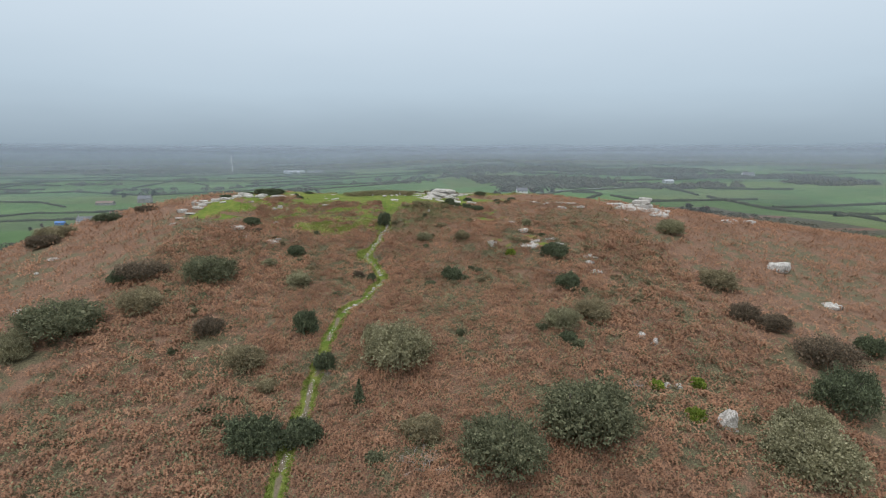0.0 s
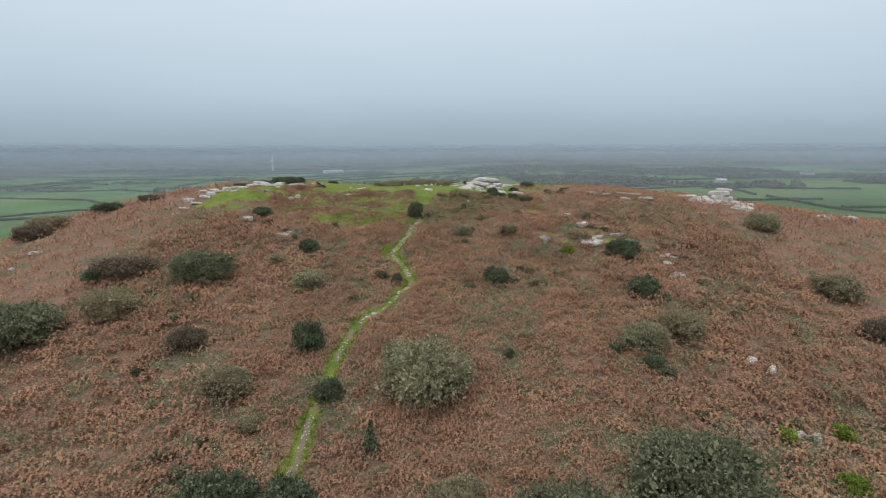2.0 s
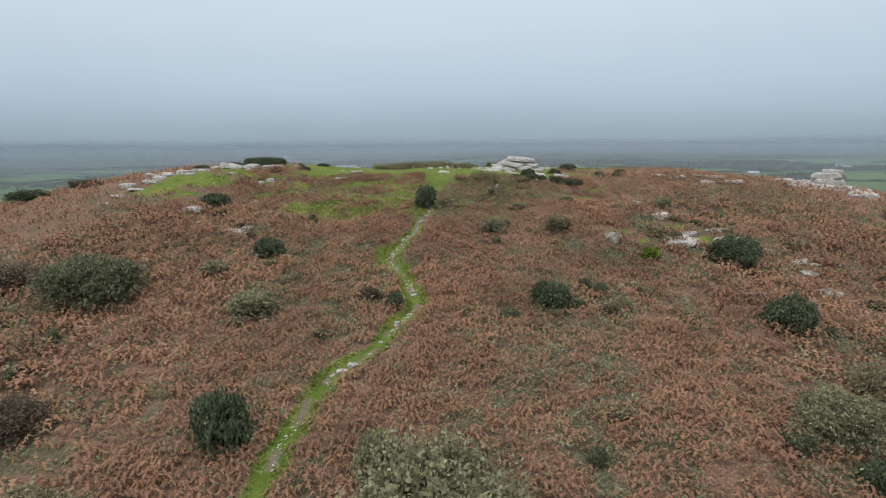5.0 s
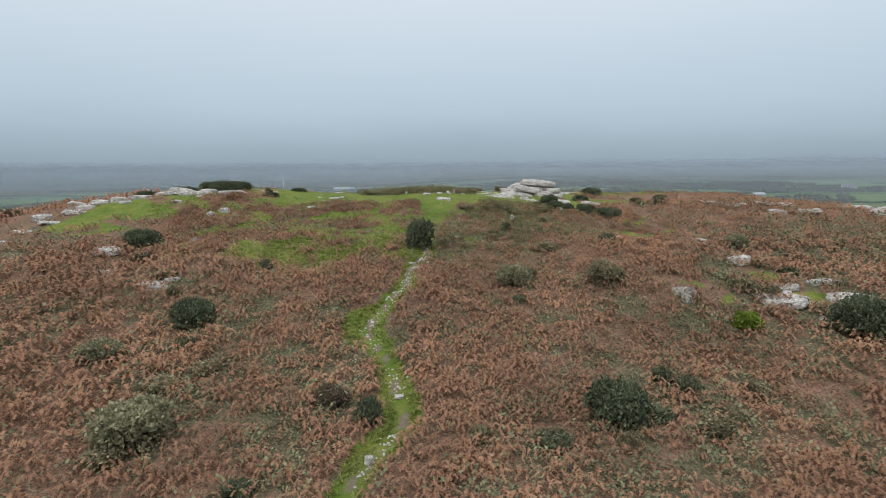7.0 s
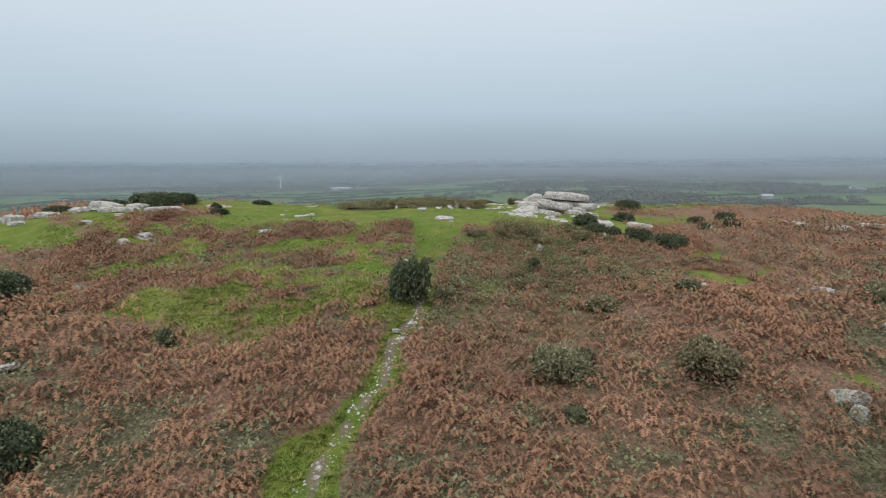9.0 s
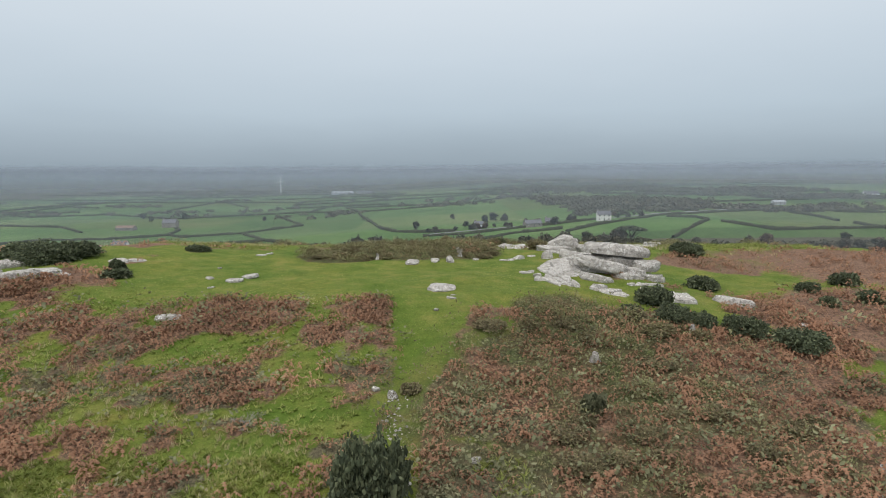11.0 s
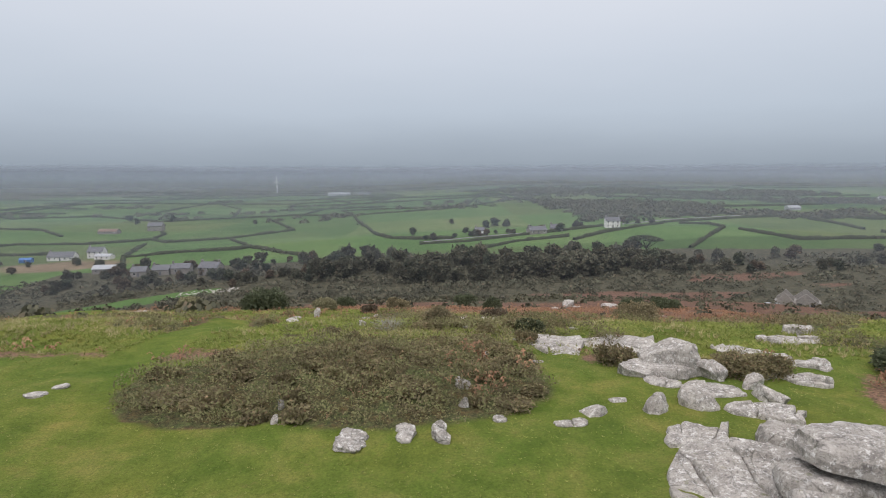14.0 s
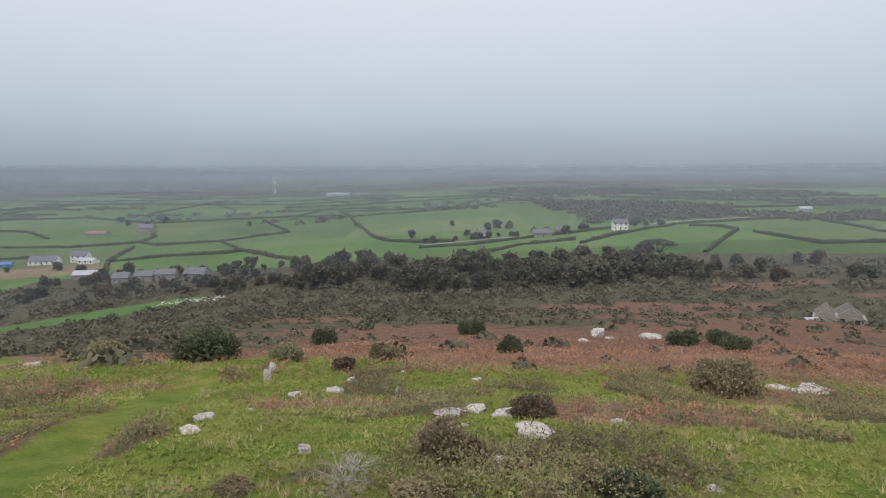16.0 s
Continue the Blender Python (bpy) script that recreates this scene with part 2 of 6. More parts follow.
def ground_mat():
    """Turf, worn path, leaf litter under the bracken, and pasture farther off, by the cover laid on the ground."""
    m = Mat("ground", 0.95, 0.12)
    fine, mid, big = m.noise(14, 5, 0.7), m.noise(1.1, 4), m.noise(0.16, 4)
    turf = m.ramp(m.noise(0.7, 5, 0.65), [(0.30, (0.082, 0.122, 0.022)), (0.5, (0.124, 0.162, 0.034)), (0.68, (0.185, 0.190, 0.056))])
    turf = m.scale(turf, m.ramp(m.noise(11, 8, 0.88), [(0.38, (0.62,) * 3), (0.62, (1.3,) * 3)]))
    turf = m.mix(m.maths("MULTIPLY", m.between(m.noise(2.3, 7, 0.8), 0.55, 0.70), 0.5), turf, (0.19, 0.165, 0.07))
    turf = m.scale(turf, m.ramp(big, [(0.32, (0.72, 0.88, 0.62)), (0.5, (0.98, 1.0, 0.85)), (0.68, (1.2, 1.06, 0.95))]))
    turf = m.mix(m.maths("MULTIPLY", m.between(m.noise(7.5, 4, 0.7), 0.64, 0.70), 0.6), turf, (0.04, 0.05, 0.016))
    litter = m.ramp(m.noise(5.5, 7, 0.85), [(0.37, (0.055, 0.043, 0.032)), (0.47, (0.15, 0.096, 0.066)), (0.55, (0.24, 0.142, 0.095)), (0.65, (0.35, 0.207, 0.135))])
    litter = m.mix(m.between(m.maths("ADD", m.attr("leafy"), m.maths("MULTIPLY", m.maths("SUBTRACT", m.noise(1.6, 5, 0.7), 0.5), 1.2)), 0.3, 0.75), litter, m.ramp(m.noise(6.5, 6, 0.8), [(0.38, (0.052, 0.047, 0.031)), (0.5, (0.12, 0.106, 0.064)), (0.62, (0.205, 0.178, 0.108))]))
    earth = m.ramp(m.noise(4, 6, 0.8), [(0.3, (0.105, 0.085, 0.058)), (0.6, (0.20, 0.165, 0.115)), (0.8, (0.31, 0.27, 0.205))])
    field = m.ramp(m.noise(0.013, 3), [(0.3, (0.066, 0.116, 0.036)), (0.5, (0.086, 0.142, 0.044)), (0.7, (0.118, 0.162, 0.058))])
    field = m.scale(field, m.ramp(m.noise(0.25, 4, 0.7, (1, 0.3, 1)), [(0.3, (0.88,) * 3), (0.7, (1.1,) * 3)]))
    brush = m.ramp(m.noise(0.5, 7, 0.8), [(0.36, (0.032, 0.034, 0.024)), (0.48, (0.062, 0.062, 0.040)), (0.58, (0.098, 0.088, 0.056)), (0.68, (0.135, 0.095, 0.064))])
    fern = m.ramp(m.noise(1.4, 7, 0.85), [(0.36, (0.05, 0.038, 0.028)), (0.5, (0.135, 0.080, 0.056)), (0.64, (0.22, 0.125, 0.085))])
    moor = m.mix(m.between(m.maths("ADD", m.attr("rust"), m.maths("MULTIPLY", m.maths("SUBTRACT", m.noise(0.3, 7, 0.85, (0.5, 1, 1)), 0.5), 2.2)), 0.3, 0.7), brush, fern)
    tilth = m.ramp(m.noise(0.06, 3), [(0.3, (0.15, 0.115, 0.075)), (0.7, (0.21, 0.165, 0.11))])
    col = m.mix(m.between(m.maths("ADD", m.attr("grass"), m.maths("MULTIPLY", m.maths("SUBTRACT", m.noise(2.0, 5, 0.7), 0.5), 0.9)), 0.35, 0.65), litter, turf)
    heath = m.ramp(m.noise(7.0, 7, 0.85), [(0.38, (0.035, 0.034, 0.02)), (0.5, (0.09, 0.085, 0.045)), (0.6, (0.145, 0.138, 0.066)), (0.72, (0.19, 0.145, 0.08))])
    heath = m.scale(heath, m.ramp(m.noise(1.3, 5, 0.75), [(0.34, (1.25, 0.95, 0.85)), (0.48, (0.95, 0.95, 0.9)), (0.62, (1.0, 1.3, 0.95))]))
    col = m.mix(m.between(m.attr("heath"), 0.25, 0.7), col, heath)
    col = m.mix(m.between(m.maths("ADD", m.attr("earth"), m.maths("MULTIPLY", m.maths("SUBTRACT", fine, 0.5), 1.0)), 0.4, 0.75), col, earth)
    col = m.mix(m.between(m.maths("ADD", m.attr("rough"), m.maths("MULTIPLY", m.maths("SUBTRACT", mid, 0.5), 0.5)), 0.35, 0.65), col, moor)
    tint = m.node("ShaderNodeAttribute")
    tint.attribute_name = "tint"
    field = m.scale(field, tint.outputs["Color"])
    field = m.mix(m.attr("tilled"), field, tilth)
    col = m.mix(m.between(m.attr("field"), 0.4, 0.6), col, field)
    m.colour(col)
    m.relief(m.maths("ADD", m.noise(9, 6, 0.75), mid), 0.7, 0.12)
    return m.m


GROUND = ground_mat()


def plain_mat(name, a, b, size=3.0, rough=0.85, bump_by=0.3):
    m = Mat(name, rough)
    m.colour(m.ramp(m.noise(size, 5, 0.65), [(0.3, a), (0.7, b)]))
    m.relief(m.noise(size * 6, 4), bump_by, 0.02)
    return m.m


RENDER_WHITE = plain_mat("white_render", (0.66, 0.65, 0.62), (0.80, 0.79, 0.77), 0.6)
STONE_WALL = plain_mat("rubble_stone", (0.19, 0.178, 0.158), (0.33, 0.31, 0.28), 2.2, 0.95, 0.8)
SLATE = plain_mat("slate_roof", (0.10, 0.105, 0.115), (0.19, 0.19, 0.20), 1.4, 0.7)
TILE_RED = plain_mat("brown_roof", (0.17, 0.12, 0.095), (0.26, 0.19, 0.15), 1.4, 0.8)
SHEET = plain_mat("farm_sheeting", (0.30, 0.315, 0.33), (0.44, 0.46, 0.475), 0.8, 0.6)
TARP = plain_mat("blue_sheeting", (0.05, 0.14, 0.36), (0.09, 0.22, 0.50), 2, 0.5)
WINDOW = plain_mat("glass_and_opening_dark", (0.02, 0.025, 0.03), (0.05, 0.055, 0.06), 3, 0.15, 0.0)
PAINT_WHITE = plain_mat("white_paint", (0.74, 0.74, 0.73), (0.82, 0.82, 0.81), 3, 0.5, 0.0)
ROADTOP = plain_mat("lane_surface", (0.16, 0.155, 0.15), (0.26, 0.25, 0.24), 0.7, 0.9)


def haze_sheet_mat(name, most, low, high):
    """Translucent sheet standing in for mist and haze: it thickens upwards, then fades out at the top."""
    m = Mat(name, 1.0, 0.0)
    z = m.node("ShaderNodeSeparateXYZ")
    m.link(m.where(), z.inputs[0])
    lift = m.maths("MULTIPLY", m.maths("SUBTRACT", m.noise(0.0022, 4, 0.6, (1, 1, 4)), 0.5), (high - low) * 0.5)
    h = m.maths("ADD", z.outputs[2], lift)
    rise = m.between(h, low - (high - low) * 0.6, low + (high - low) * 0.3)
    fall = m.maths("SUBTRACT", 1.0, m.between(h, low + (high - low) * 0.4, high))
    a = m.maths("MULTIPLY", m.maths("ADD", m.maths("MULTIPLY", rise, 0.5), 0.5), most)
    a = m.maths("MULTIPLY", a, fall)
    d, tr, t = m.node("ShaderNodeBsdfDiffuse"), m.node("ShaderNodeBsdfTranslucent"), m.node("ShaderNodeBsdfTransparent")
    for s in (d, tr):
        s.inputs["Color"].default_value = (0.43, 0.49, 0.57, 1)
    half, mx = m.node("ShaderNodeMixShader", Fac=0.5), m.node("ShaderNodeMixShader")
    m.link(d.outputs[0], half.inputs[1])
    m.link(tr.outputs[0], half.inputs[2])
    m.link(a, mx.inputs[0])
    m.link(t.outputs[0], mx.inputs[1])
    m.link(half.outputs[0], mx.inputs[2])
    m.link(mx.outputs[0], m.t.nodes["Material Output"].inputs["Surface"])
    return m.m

# ---- ground shape ----
# heights of the hill along its length
RIDGE = [(-400, -75), (-150, -58), (-100, -43.5), (-70, -34.5), (-45, -26.8), (-30, -22.4), (-18, -18.6), (-8, -17.0), (0, -15.6),
         (8, -13.7), (14, -11.9), (20, -10.7), (24, -9.6), (31, -8.6), (42, -6.5), (56, -6.15), (66, -6.5), (75, -8.0),
         (88, -11.3), (102, -13.6), (116, -17.2), (132, -20.6), (150, -24.0), (194, -34.0), (260, -48), (400, -75)]


def smooth_line(xs, knots):
    """A monotone-ish cubic through the knots."""
    kx = np.array([k[0] for k in knots], float)
    ky = np.array([k[1] for k in knots], float)
    d = np.diff(ky) / np.diff(kx)
    m = np.zeros_like(ky)
    m[0], m[-1] = d[0], d[-1]
    m[1:-1] = np.where(d[:-1] * d[1:] > 0, 2 * d[:-1] * d[1:] / (d[:-1] + d[1:] + 1e-12), 0)
    x = np.clip(xs, kx[0], kx[-1])
    i = np.clip(np.searchsorted(kx, x) - 1, 0, len(kx) - 2)
    h = kx[i + 1] - kx[i]
    u = (x - kx[i]) / h
    return ((1 + 2 * u) * (1 - u) ** 2 * ky[i] + u * (1 - u) ** 2 * h * m[i]
            + u * u * (3 - 2 * u) * ky[i + 1] + u * u * (u - 1) * h * m[i + 1])


def lattice(ix, iy, seed):
    n = (ix.astype(np.int64) * 374761393 + iy.astype(np.int64) * 668265263 + seed * 1274126177) & 0xFFFFFFFF
    n = ((n ^ (n >> 13)) * 1274126177) & 0xFFFFFFFF
    return ((n ^ (n >> 16)) & 0xFFFF) / 65535.0


def vnoise(x, y, size, seed=0):
    """Smooth value noise, 0 to 1, with lumps of about that size."""
    x, y = np.asarray(x, float) / size, np.asarray(y, float) / size
    ix, iy = np.floor(x), np.floor(y)
    fx, fy = x - ix, y - iy
    fx, fy = fx * fx * (3 - 2 * fx), fy * fy * (3 - 2 * fy)
    a, b = lattice(ix, iy, seed), lattice(ix + 1, iy, seed)
    c, d = lattice(ix, iy + 1, seed), lattice(ix + 1, iy + 1, seed)
    return (a * (1 - fx) + b * fx) * (1 - fy) + (c * (1 - fx) + d * fx) * fy


def fbm(x, y, size, seed=0, octaves=3):
    v, amp, total = 0, 1.0, 0
    for k in range(octaves):
        v = v + amp * vnoise(x, y, size / 2 ** k, seed + 7 * k)
        total += amp
        amp *= 0.5
    return v / total


def step(a, b, v):
    u = np.clip((v - a) / (b - a), 0, 1)
    return u * u * (3 - 2 * u)


def bump(x, y, cx, cy, rx, ry, h):
    return h * np.exp(-((x - cx) / rx) ** 2 - ((y - cy) / ry) ** 2)


def plain(x, y):
    """The farmland round the hill."""
    z = -44 + 0.047 * np.clip(x, -260, 180) + 0.008 * np.clip(y - 500, 0, 2500)
    z = z + 5 * (fbm(x, y, 420, 5, 2) - 0.5) * step(350, 900, np.hypot(x, y))
    z = z - 4 * np.exp(-((y - 290 - 0.1 * x) / 60) ** 2)
    return z


def hill(x, y):
    left = np.clip(-x - 34, 0, 900)
    side = 0.0038 * np.clip(left, 0, 60) ** 2 + 0.456 * np.clip(left - 60, 0, 900)
    right = np.clip(x - 34, 0, 900)
    side = side + 0.145 * right * right / (right + 8) + 0.25 * np.clip(right - 110, 0, 900)
    z = smooth_line(y, RIDGE) - side
    z = z + bump(x, y, 42, -22, 19, 20, -2.7) + bump(x, y, -28, -4, 14, 14, 0.8)
    z = z + bump(x, y, -30, 50, 12, 16, 0.8) + bump(x, y, -32, -23, 14, 9, -1.6)
    z = z + bump(x, y, 15, 20, 8, 6, 1.0) + bump(x, y, 27, 46, 13, 18, -0.9)
    z = z + bump(x, y, 104, 190, 50, 45, 7.0) + bump(x, y, 11.8, 47.0, 4.2, 5.0, 0.55) + bump(x, y, 10.5, 58, 3.5, 3.5, 0.3)
    z = z + bump(x, y, 37, 92, 20, 15, -1.6) + bump(x, y, -3, 59, 7.5, 5.5, 0.35)
    return z


def land(x, y):
    """Height of the bare ground."""
    x, y = np.asarray(x, float), np.asarray(y, float)
    a, b = hill(x, y), plain(x, y)
    k = 5.0
    z = np.maximum(a, b) + k * np.log1p(np.exp(-np.abs(a - b) / k)) - k * np.log(2) * np.exp(-np.abs(a - b) / k)
    near = step(260, 90, np.hypot(x, y - 20))
    z = z + near * (0.9 * (fbm(x, y, 9, 3) - 0.5) + 0.25 * (vnoise(x, y, 2.2, 4) - 0.5))
    return z

# ---- cover of the ground ----
FOOTPATH = [(-12.6, -70), (-12.3, -43), (-12, -38), (-11.2, -33), (-10.7, -27), (-9.6, -20), (-8.9, -15.3), (-7.6, -11), (-5.6, -8.2),
            (-3.6, -3.5), (-2.5, -0.9), (-3.0, 2), (-3.8, 4.8), (-5.6, 8), (-4.7, 11), (-3.4, 15), (-3.0, 19.3), (-1.8, 22), (-1.4, 24.5),
            (-1.9, 28), (-2, 31), (-1.2, 34.5), (-1.3, 40)]
TRACK = [(-10, 50), (-14.6, 56), (-15.0, 61), (-13.8, 68), (-14.4, 73.4), (-15.2, 78), (-17.0, 86), (-17.5, 93)]


def off_line(x, y, line):
    """Distance to a line of points."""
    d = np.full(np.shape(x), 1e9)
    for (ax, ay), (bx, by) in zip(line, line[1:]):
        vx, vy = bx - ax, by - ay
        u = np.clip(((x - ax) * vx + (y - ay) * vy) / (vx * vx + vy * vy), 0, 1)
        d = np.minimum(d, np.hypot(x - ax - u * vx, y - ay - u * vy))
    return d


def blob(x, y, cx, cy, rx, ry, turn=0.0, soft=0.25, rag=0.25, seed=1):
    """1 within a ragged oval, 0 outside."""
    c, s = math.cos(radians(turn)), math.sin(radians(turn))
    u, v = ((x - cx) * c + (y - cy) * s) / rx, (-(x - cx) * s + (y - cy) * c) / ry
    d = np.hypot(u, v) + rag * 2 * (fbm(x, y, 3.5, seed) - 0.5)
    return 1 - step(1 - soft, 1 + soft, d)


def leafiness(x, y):
    """Where green bramble has the upper hand over the bracken."""
    right = step(2, 14, x) * step(34, 24, y)
    big = fbm(x, y, 8, 33, 3) + 0.06 * right + 0.06 * step(-22, -34, x)
    return (0.12 + 0.16 * step(0.48, 0.62, big) + 0.6 * step(0.50, 0.60, 0.35 * big + 0.65 * fbm(x, y, 1.6, 34, 3))) * step(40, 32, y)


def covers(x, y):
    """Grass, worn earth, bracken, bramble, heather and dry grass, each 0 to 1."""
    wob = 1.0 * (fbm(x, y, 4, 21) - 0.5)
    d = off_line(x + wob, y, FOOTPATH)
    verge = 1 - step(0.62, 1.2, d + 0.6 * (vnoise(x, y, 2.5, 22) - 0.5))
    verge = verge * (0.72 + 0.28 * step(0.35, 0.6, vnoise(x, y, 1.4, 20)))
    verge = np.maximum(verge, blob(x, y, -6.1, 8.6, 1.1, 2.4, 0, 0.3, 0.3, 31))
    earth = (1 - step(0.10, 0.46, d + 0.3 * (vnoise(x, y, 1.1, 19) - 0.4))) * step(29, 24, y) * (0.68 + 0.45 * vnoise(x, y, 2.2, 23)) 
    t = off_line(x, y, TRACK)
    lane = (1 - step(1.0, 2.0, t + 0.8 * (fbm(x, y, 3, 24) - 0.5)))
    # the summit lawn and the turf among the patches before it
    lawn = np.maximum.reduce([blob(x, y, -8, 47.5, 16, 7.2, 0, 0.12, 0.12, 32), blob(x, y, 4, 46, 8, 7, 0, 0.15, 0.12, 33),
                              blob(x, y, -1.3, 38, 1.6, 9, 0, 0.2, 0.2, 34), blob(x, y, -17, 54, 7, 8, 20, 0.2, 0.2, 35),
                              blob(x, y, 6.8, 58, 1.4, 7, 5, 0.2, 0.2, 36), blob(x, y, -1, 52, 9, 1.8, 0, 0.2, 0.15, 37),
                              lane, blob(x, y, 11, 41.5, 6, 3.2, -15, 0.3, 0.3, 38), blob(x, y, 10.5, 53, 4.5, 8, 0, 0.2, 0.2, 39)])
    rim = np.interp(x, [-30, -21.7, -16.6, -10.7, -7, -3.5, -1], [36, 33.7, 31.4, 29.4, 28, 26.8, 26])
    reach = np.interp(y, [26, 30, 33.2, 35.6, 38.5, 40.3, 42], [-0.8, -1, 0.5, 0.8, 1.9, 4, 12])
    rough = fbm(x, y, 2.4, 48, 4)
    shelf = step(-0.6, 0.9, y - rim + 2.0 * (rough - 0.5)) * step(45, 41, y) * step(-34, -29, x) * step(0.5, -0.4, x - reach + 1.2 * (rough - 0.5))
    turf = np.maximum.reduce([shelf, 0.95 * blob(x, y, -27, 51, 12, 11, 0, 0.3, 0.4, 90) * step(0.34, 0.46, fbm(x, y, 4, 79, 4)),
                              blob(x, y, -36, 40, 9, 11, 0, 0.4, 0.4, 42) * step(0.40, 0.54, fbm(x, y, 3.2, 49, 4)),
                              blob(x, y, 2.6, 34.5, 1.5, 3.2, -20, 0.4, 0.3, 43) * step(0.42, 0.56, rough), blob(x, y, 20, 55, 9, 13, 0, 0.5, 0.5, 44) * 0.8,
                              blob(x, y, 16.2, 38.4, 3.0, 1.6, -40, 0.3, 0.3, 74), blob(x, y, 24, 47, 8, 3.5, 10, 0.4, 0.4, 76) * step(0.42, 0.56, rough),
                              blob(x, y, -15, 22, 6, 3, -30, 0.5, 0.6, 45) * 0.6, blob(x, y, 24.5, 14.5, 5, 4, 0, 0.6, 0.6, 46) * step(0.44, 0.64, fbm(x, y, 2.4, 50, 4)),
                              blob(x, y, 21, 30, 4, 6, 0, 0.5, 0.5, 47) * step(0.46, 0.62, fbm(x, y, 2.4, 50, 4))])
    patches = np.maximum.reduce([blob(x, y, -12.0, 38.6, 3.6, 2.3, 14, 0.25, 0.4, 51), blob(x, y, -5.0, 37.6, 2.5, 2.9, 0, 0.25, 0.35, 52),
                                 blob(x, y, -9.1, 31.2, 2.3, 1.5, -10, 0.3, 0.4, 53), blob(x, y, -18.0, 36.4, 3.6, 2.1, -14, 0.3, 0.4, 54),
                                 blob(x, y, -26, 41.6, 3.2, 1.7, 0, 0.3, 0.4, 55), blob(x, y, -4.8, 33.0, 1.3, 0.9, 0, 0.4, 0.5, 56)])
    patches = np.maximum(patches, shelf * step(0.56, 0.62, fbm(x, y, 2.6, 80, 4)) * step(41, 39, y) * step(-2, -4, x))
    patches = patches * (0.35 + 0.65 * step(0.34, 0.48, fbm(x, y, 2.0, 93, 4)))
    back = step(58, 66, y + 3 * (fbm(x, y, 6, 25) - 0.5)) * step(106, 94, y + 0.10 * x + 8 * (fbm(x, y, 12, 26) - 0.5))
    rust = np.maximum.reduce([blob(x, y, 12, 80.5, 7.5, 4.2, 0, 0.25, 0.4, 70), blob(x, y, 31, 89, 13, 4, -5, 0.3, 0.4, 71), blob(x, y, -7, 84, 4, 2.2, 0, 0.3, 0.5, 72),
                              blob(x, y, -27, 90, 8, 3, 0, 0.3, 0.5, 73), blob(x, y, 23, 55.5, 4.5, 4, 0, 0.3, 0.4, 75)])
    scrub = back * step(0.58, 0.64, fbm(x, y, 5, 28, 4)) * (1 - lane)
    turf = np.maximum(turf, back * (0.8 + 0.2 * step(0.34, 0.50, fbm(x, y, 7, 27))) * step(75, 45, np.abs(x)) * (1 - scrub)) * (1 - 0.92 * rust)
    turf = turf * (1 - 0.9 * patches)
    mound = np.maximum(blob(x, y, -2.6, 59.0, 8.2, 6.3, 8, 0.12, 0.18, 61), blob(x, y, -8.5, 57.2, 5.0, 3.8, 0, 0.15, 0.2, 60)) * (1 - lane)
    lawn = np.maximum.reduce([lawn, blob(x, y, -9, 55.5, 9, 6, 0, 0.2, 0.1, 91), blob(x, y, 4, 55, 6, 4, 0, 0.2, 0.1, 92)])
    grass = np.maximum.reduce([verge, lawn * np.clip(2.2 * (1 - mound), 0, 1), turf * np.clip(2.2 * (1 - mound), 0, 1)])
    heath = np.maximum.reduce([mound, blob(x, y, 8.5, 35.2, 6.5, 5.0, -20, 0.35, 0.45, 62) * (0.35 + 0.65 * step(0.38, 0.5, fbm(x, y, 3.0, 97, 4))), blob(x, y, 7, 29.5, 10, 8, 0, 0.4, 0.4, 63) * (0.1 + 0.45 * step(0.42, 0.56, fbm(x, y, 2.6, 89, 4))),
                               blob(x, y, 10, 9.5, 8, 6, 0, 0.6, 0.5, 64) * 0.3, blob(x, y, 3, 21, 8, 4, 0, 0.5, 0.4, 65) * 0.4,
                               blob(x, y, 4, 70, 6, 4.5, 0, 0.4, 0.4, 66), 0.9 * scrub, 0.3 * rust])
    tangle = shelf * step(0.47, 0.56, fbm(x, y, 1.8, 59, 4)) * step(42, 39.5, y) * step(-0.8, -3, x)
    grass = grass * (1 - 0.55 * tangle)
    bare = np.clip(1 - grass * 1.3, 0, 1)
    dry = np.maximum.reduce([blob(x, y, 2, 64.8, 6, 2.2, 0, 0.3, 0.3, 67), back * step(0.52, 0.62, fbm(x, y, 4, 29)), 0.9 * step(2.2, 0.6, np.abs(y - rim + 0.7)) * step(-8, -11, x) * step(-34, -28, x),
                             blob(x, y, -16, 31, 6, 1.4, -35, 0.3, 0.3, 68)])
    brake = bare * (1 - 0.85 * np.clip(heath, 0, 1)) * (0.72 + 0.28 * step(0.34, 0.52, fbm(x, y, 6, 30)))
    mixed = blob(x, y, -13, 26, 15, 5.5, -8, 0.4, 0.35, 57) * (1 - verge) * (1 - patches) * (1 - shelf)
    sward = step(0.44, 0.54, fbm(x, y, 2.4, 58, 4))
    brake = brake * (1 - 0.75 * mixed * sward)
    grass = np.maximum(grass, 0.95 * mixed * sward)
    dry = np.maximum(dry, 0.5 * mixed)
    brake = np.maximum(brake, patches * (0.45 + 0.55 * step(0.36, 0.5, fbm(x, y, 2.5, 59))))
    brake = np.maximum(brake, 0.75 * rust)
    leafy = leafiness(x, y)
    green = np.clip(bare + 0.5 * patches, 0, 1) * (0.32 + 0.68 * leafy)
    green = np.maximum(green, 0.8 * tangle)
    brake = brake * (1 - 0.5 * leafy)
    fronds = blob(x, y, 4.0, 59.5, 2.4, 4.5, 0, 0.4, 0.4, 94) + 0.55 * blob(x, y, 9, 35, 5.5, 4, -20, 0.4, 0.4, 95) * step(0.44, 0.56, fbm(x, y, 2.6, 96, 4))
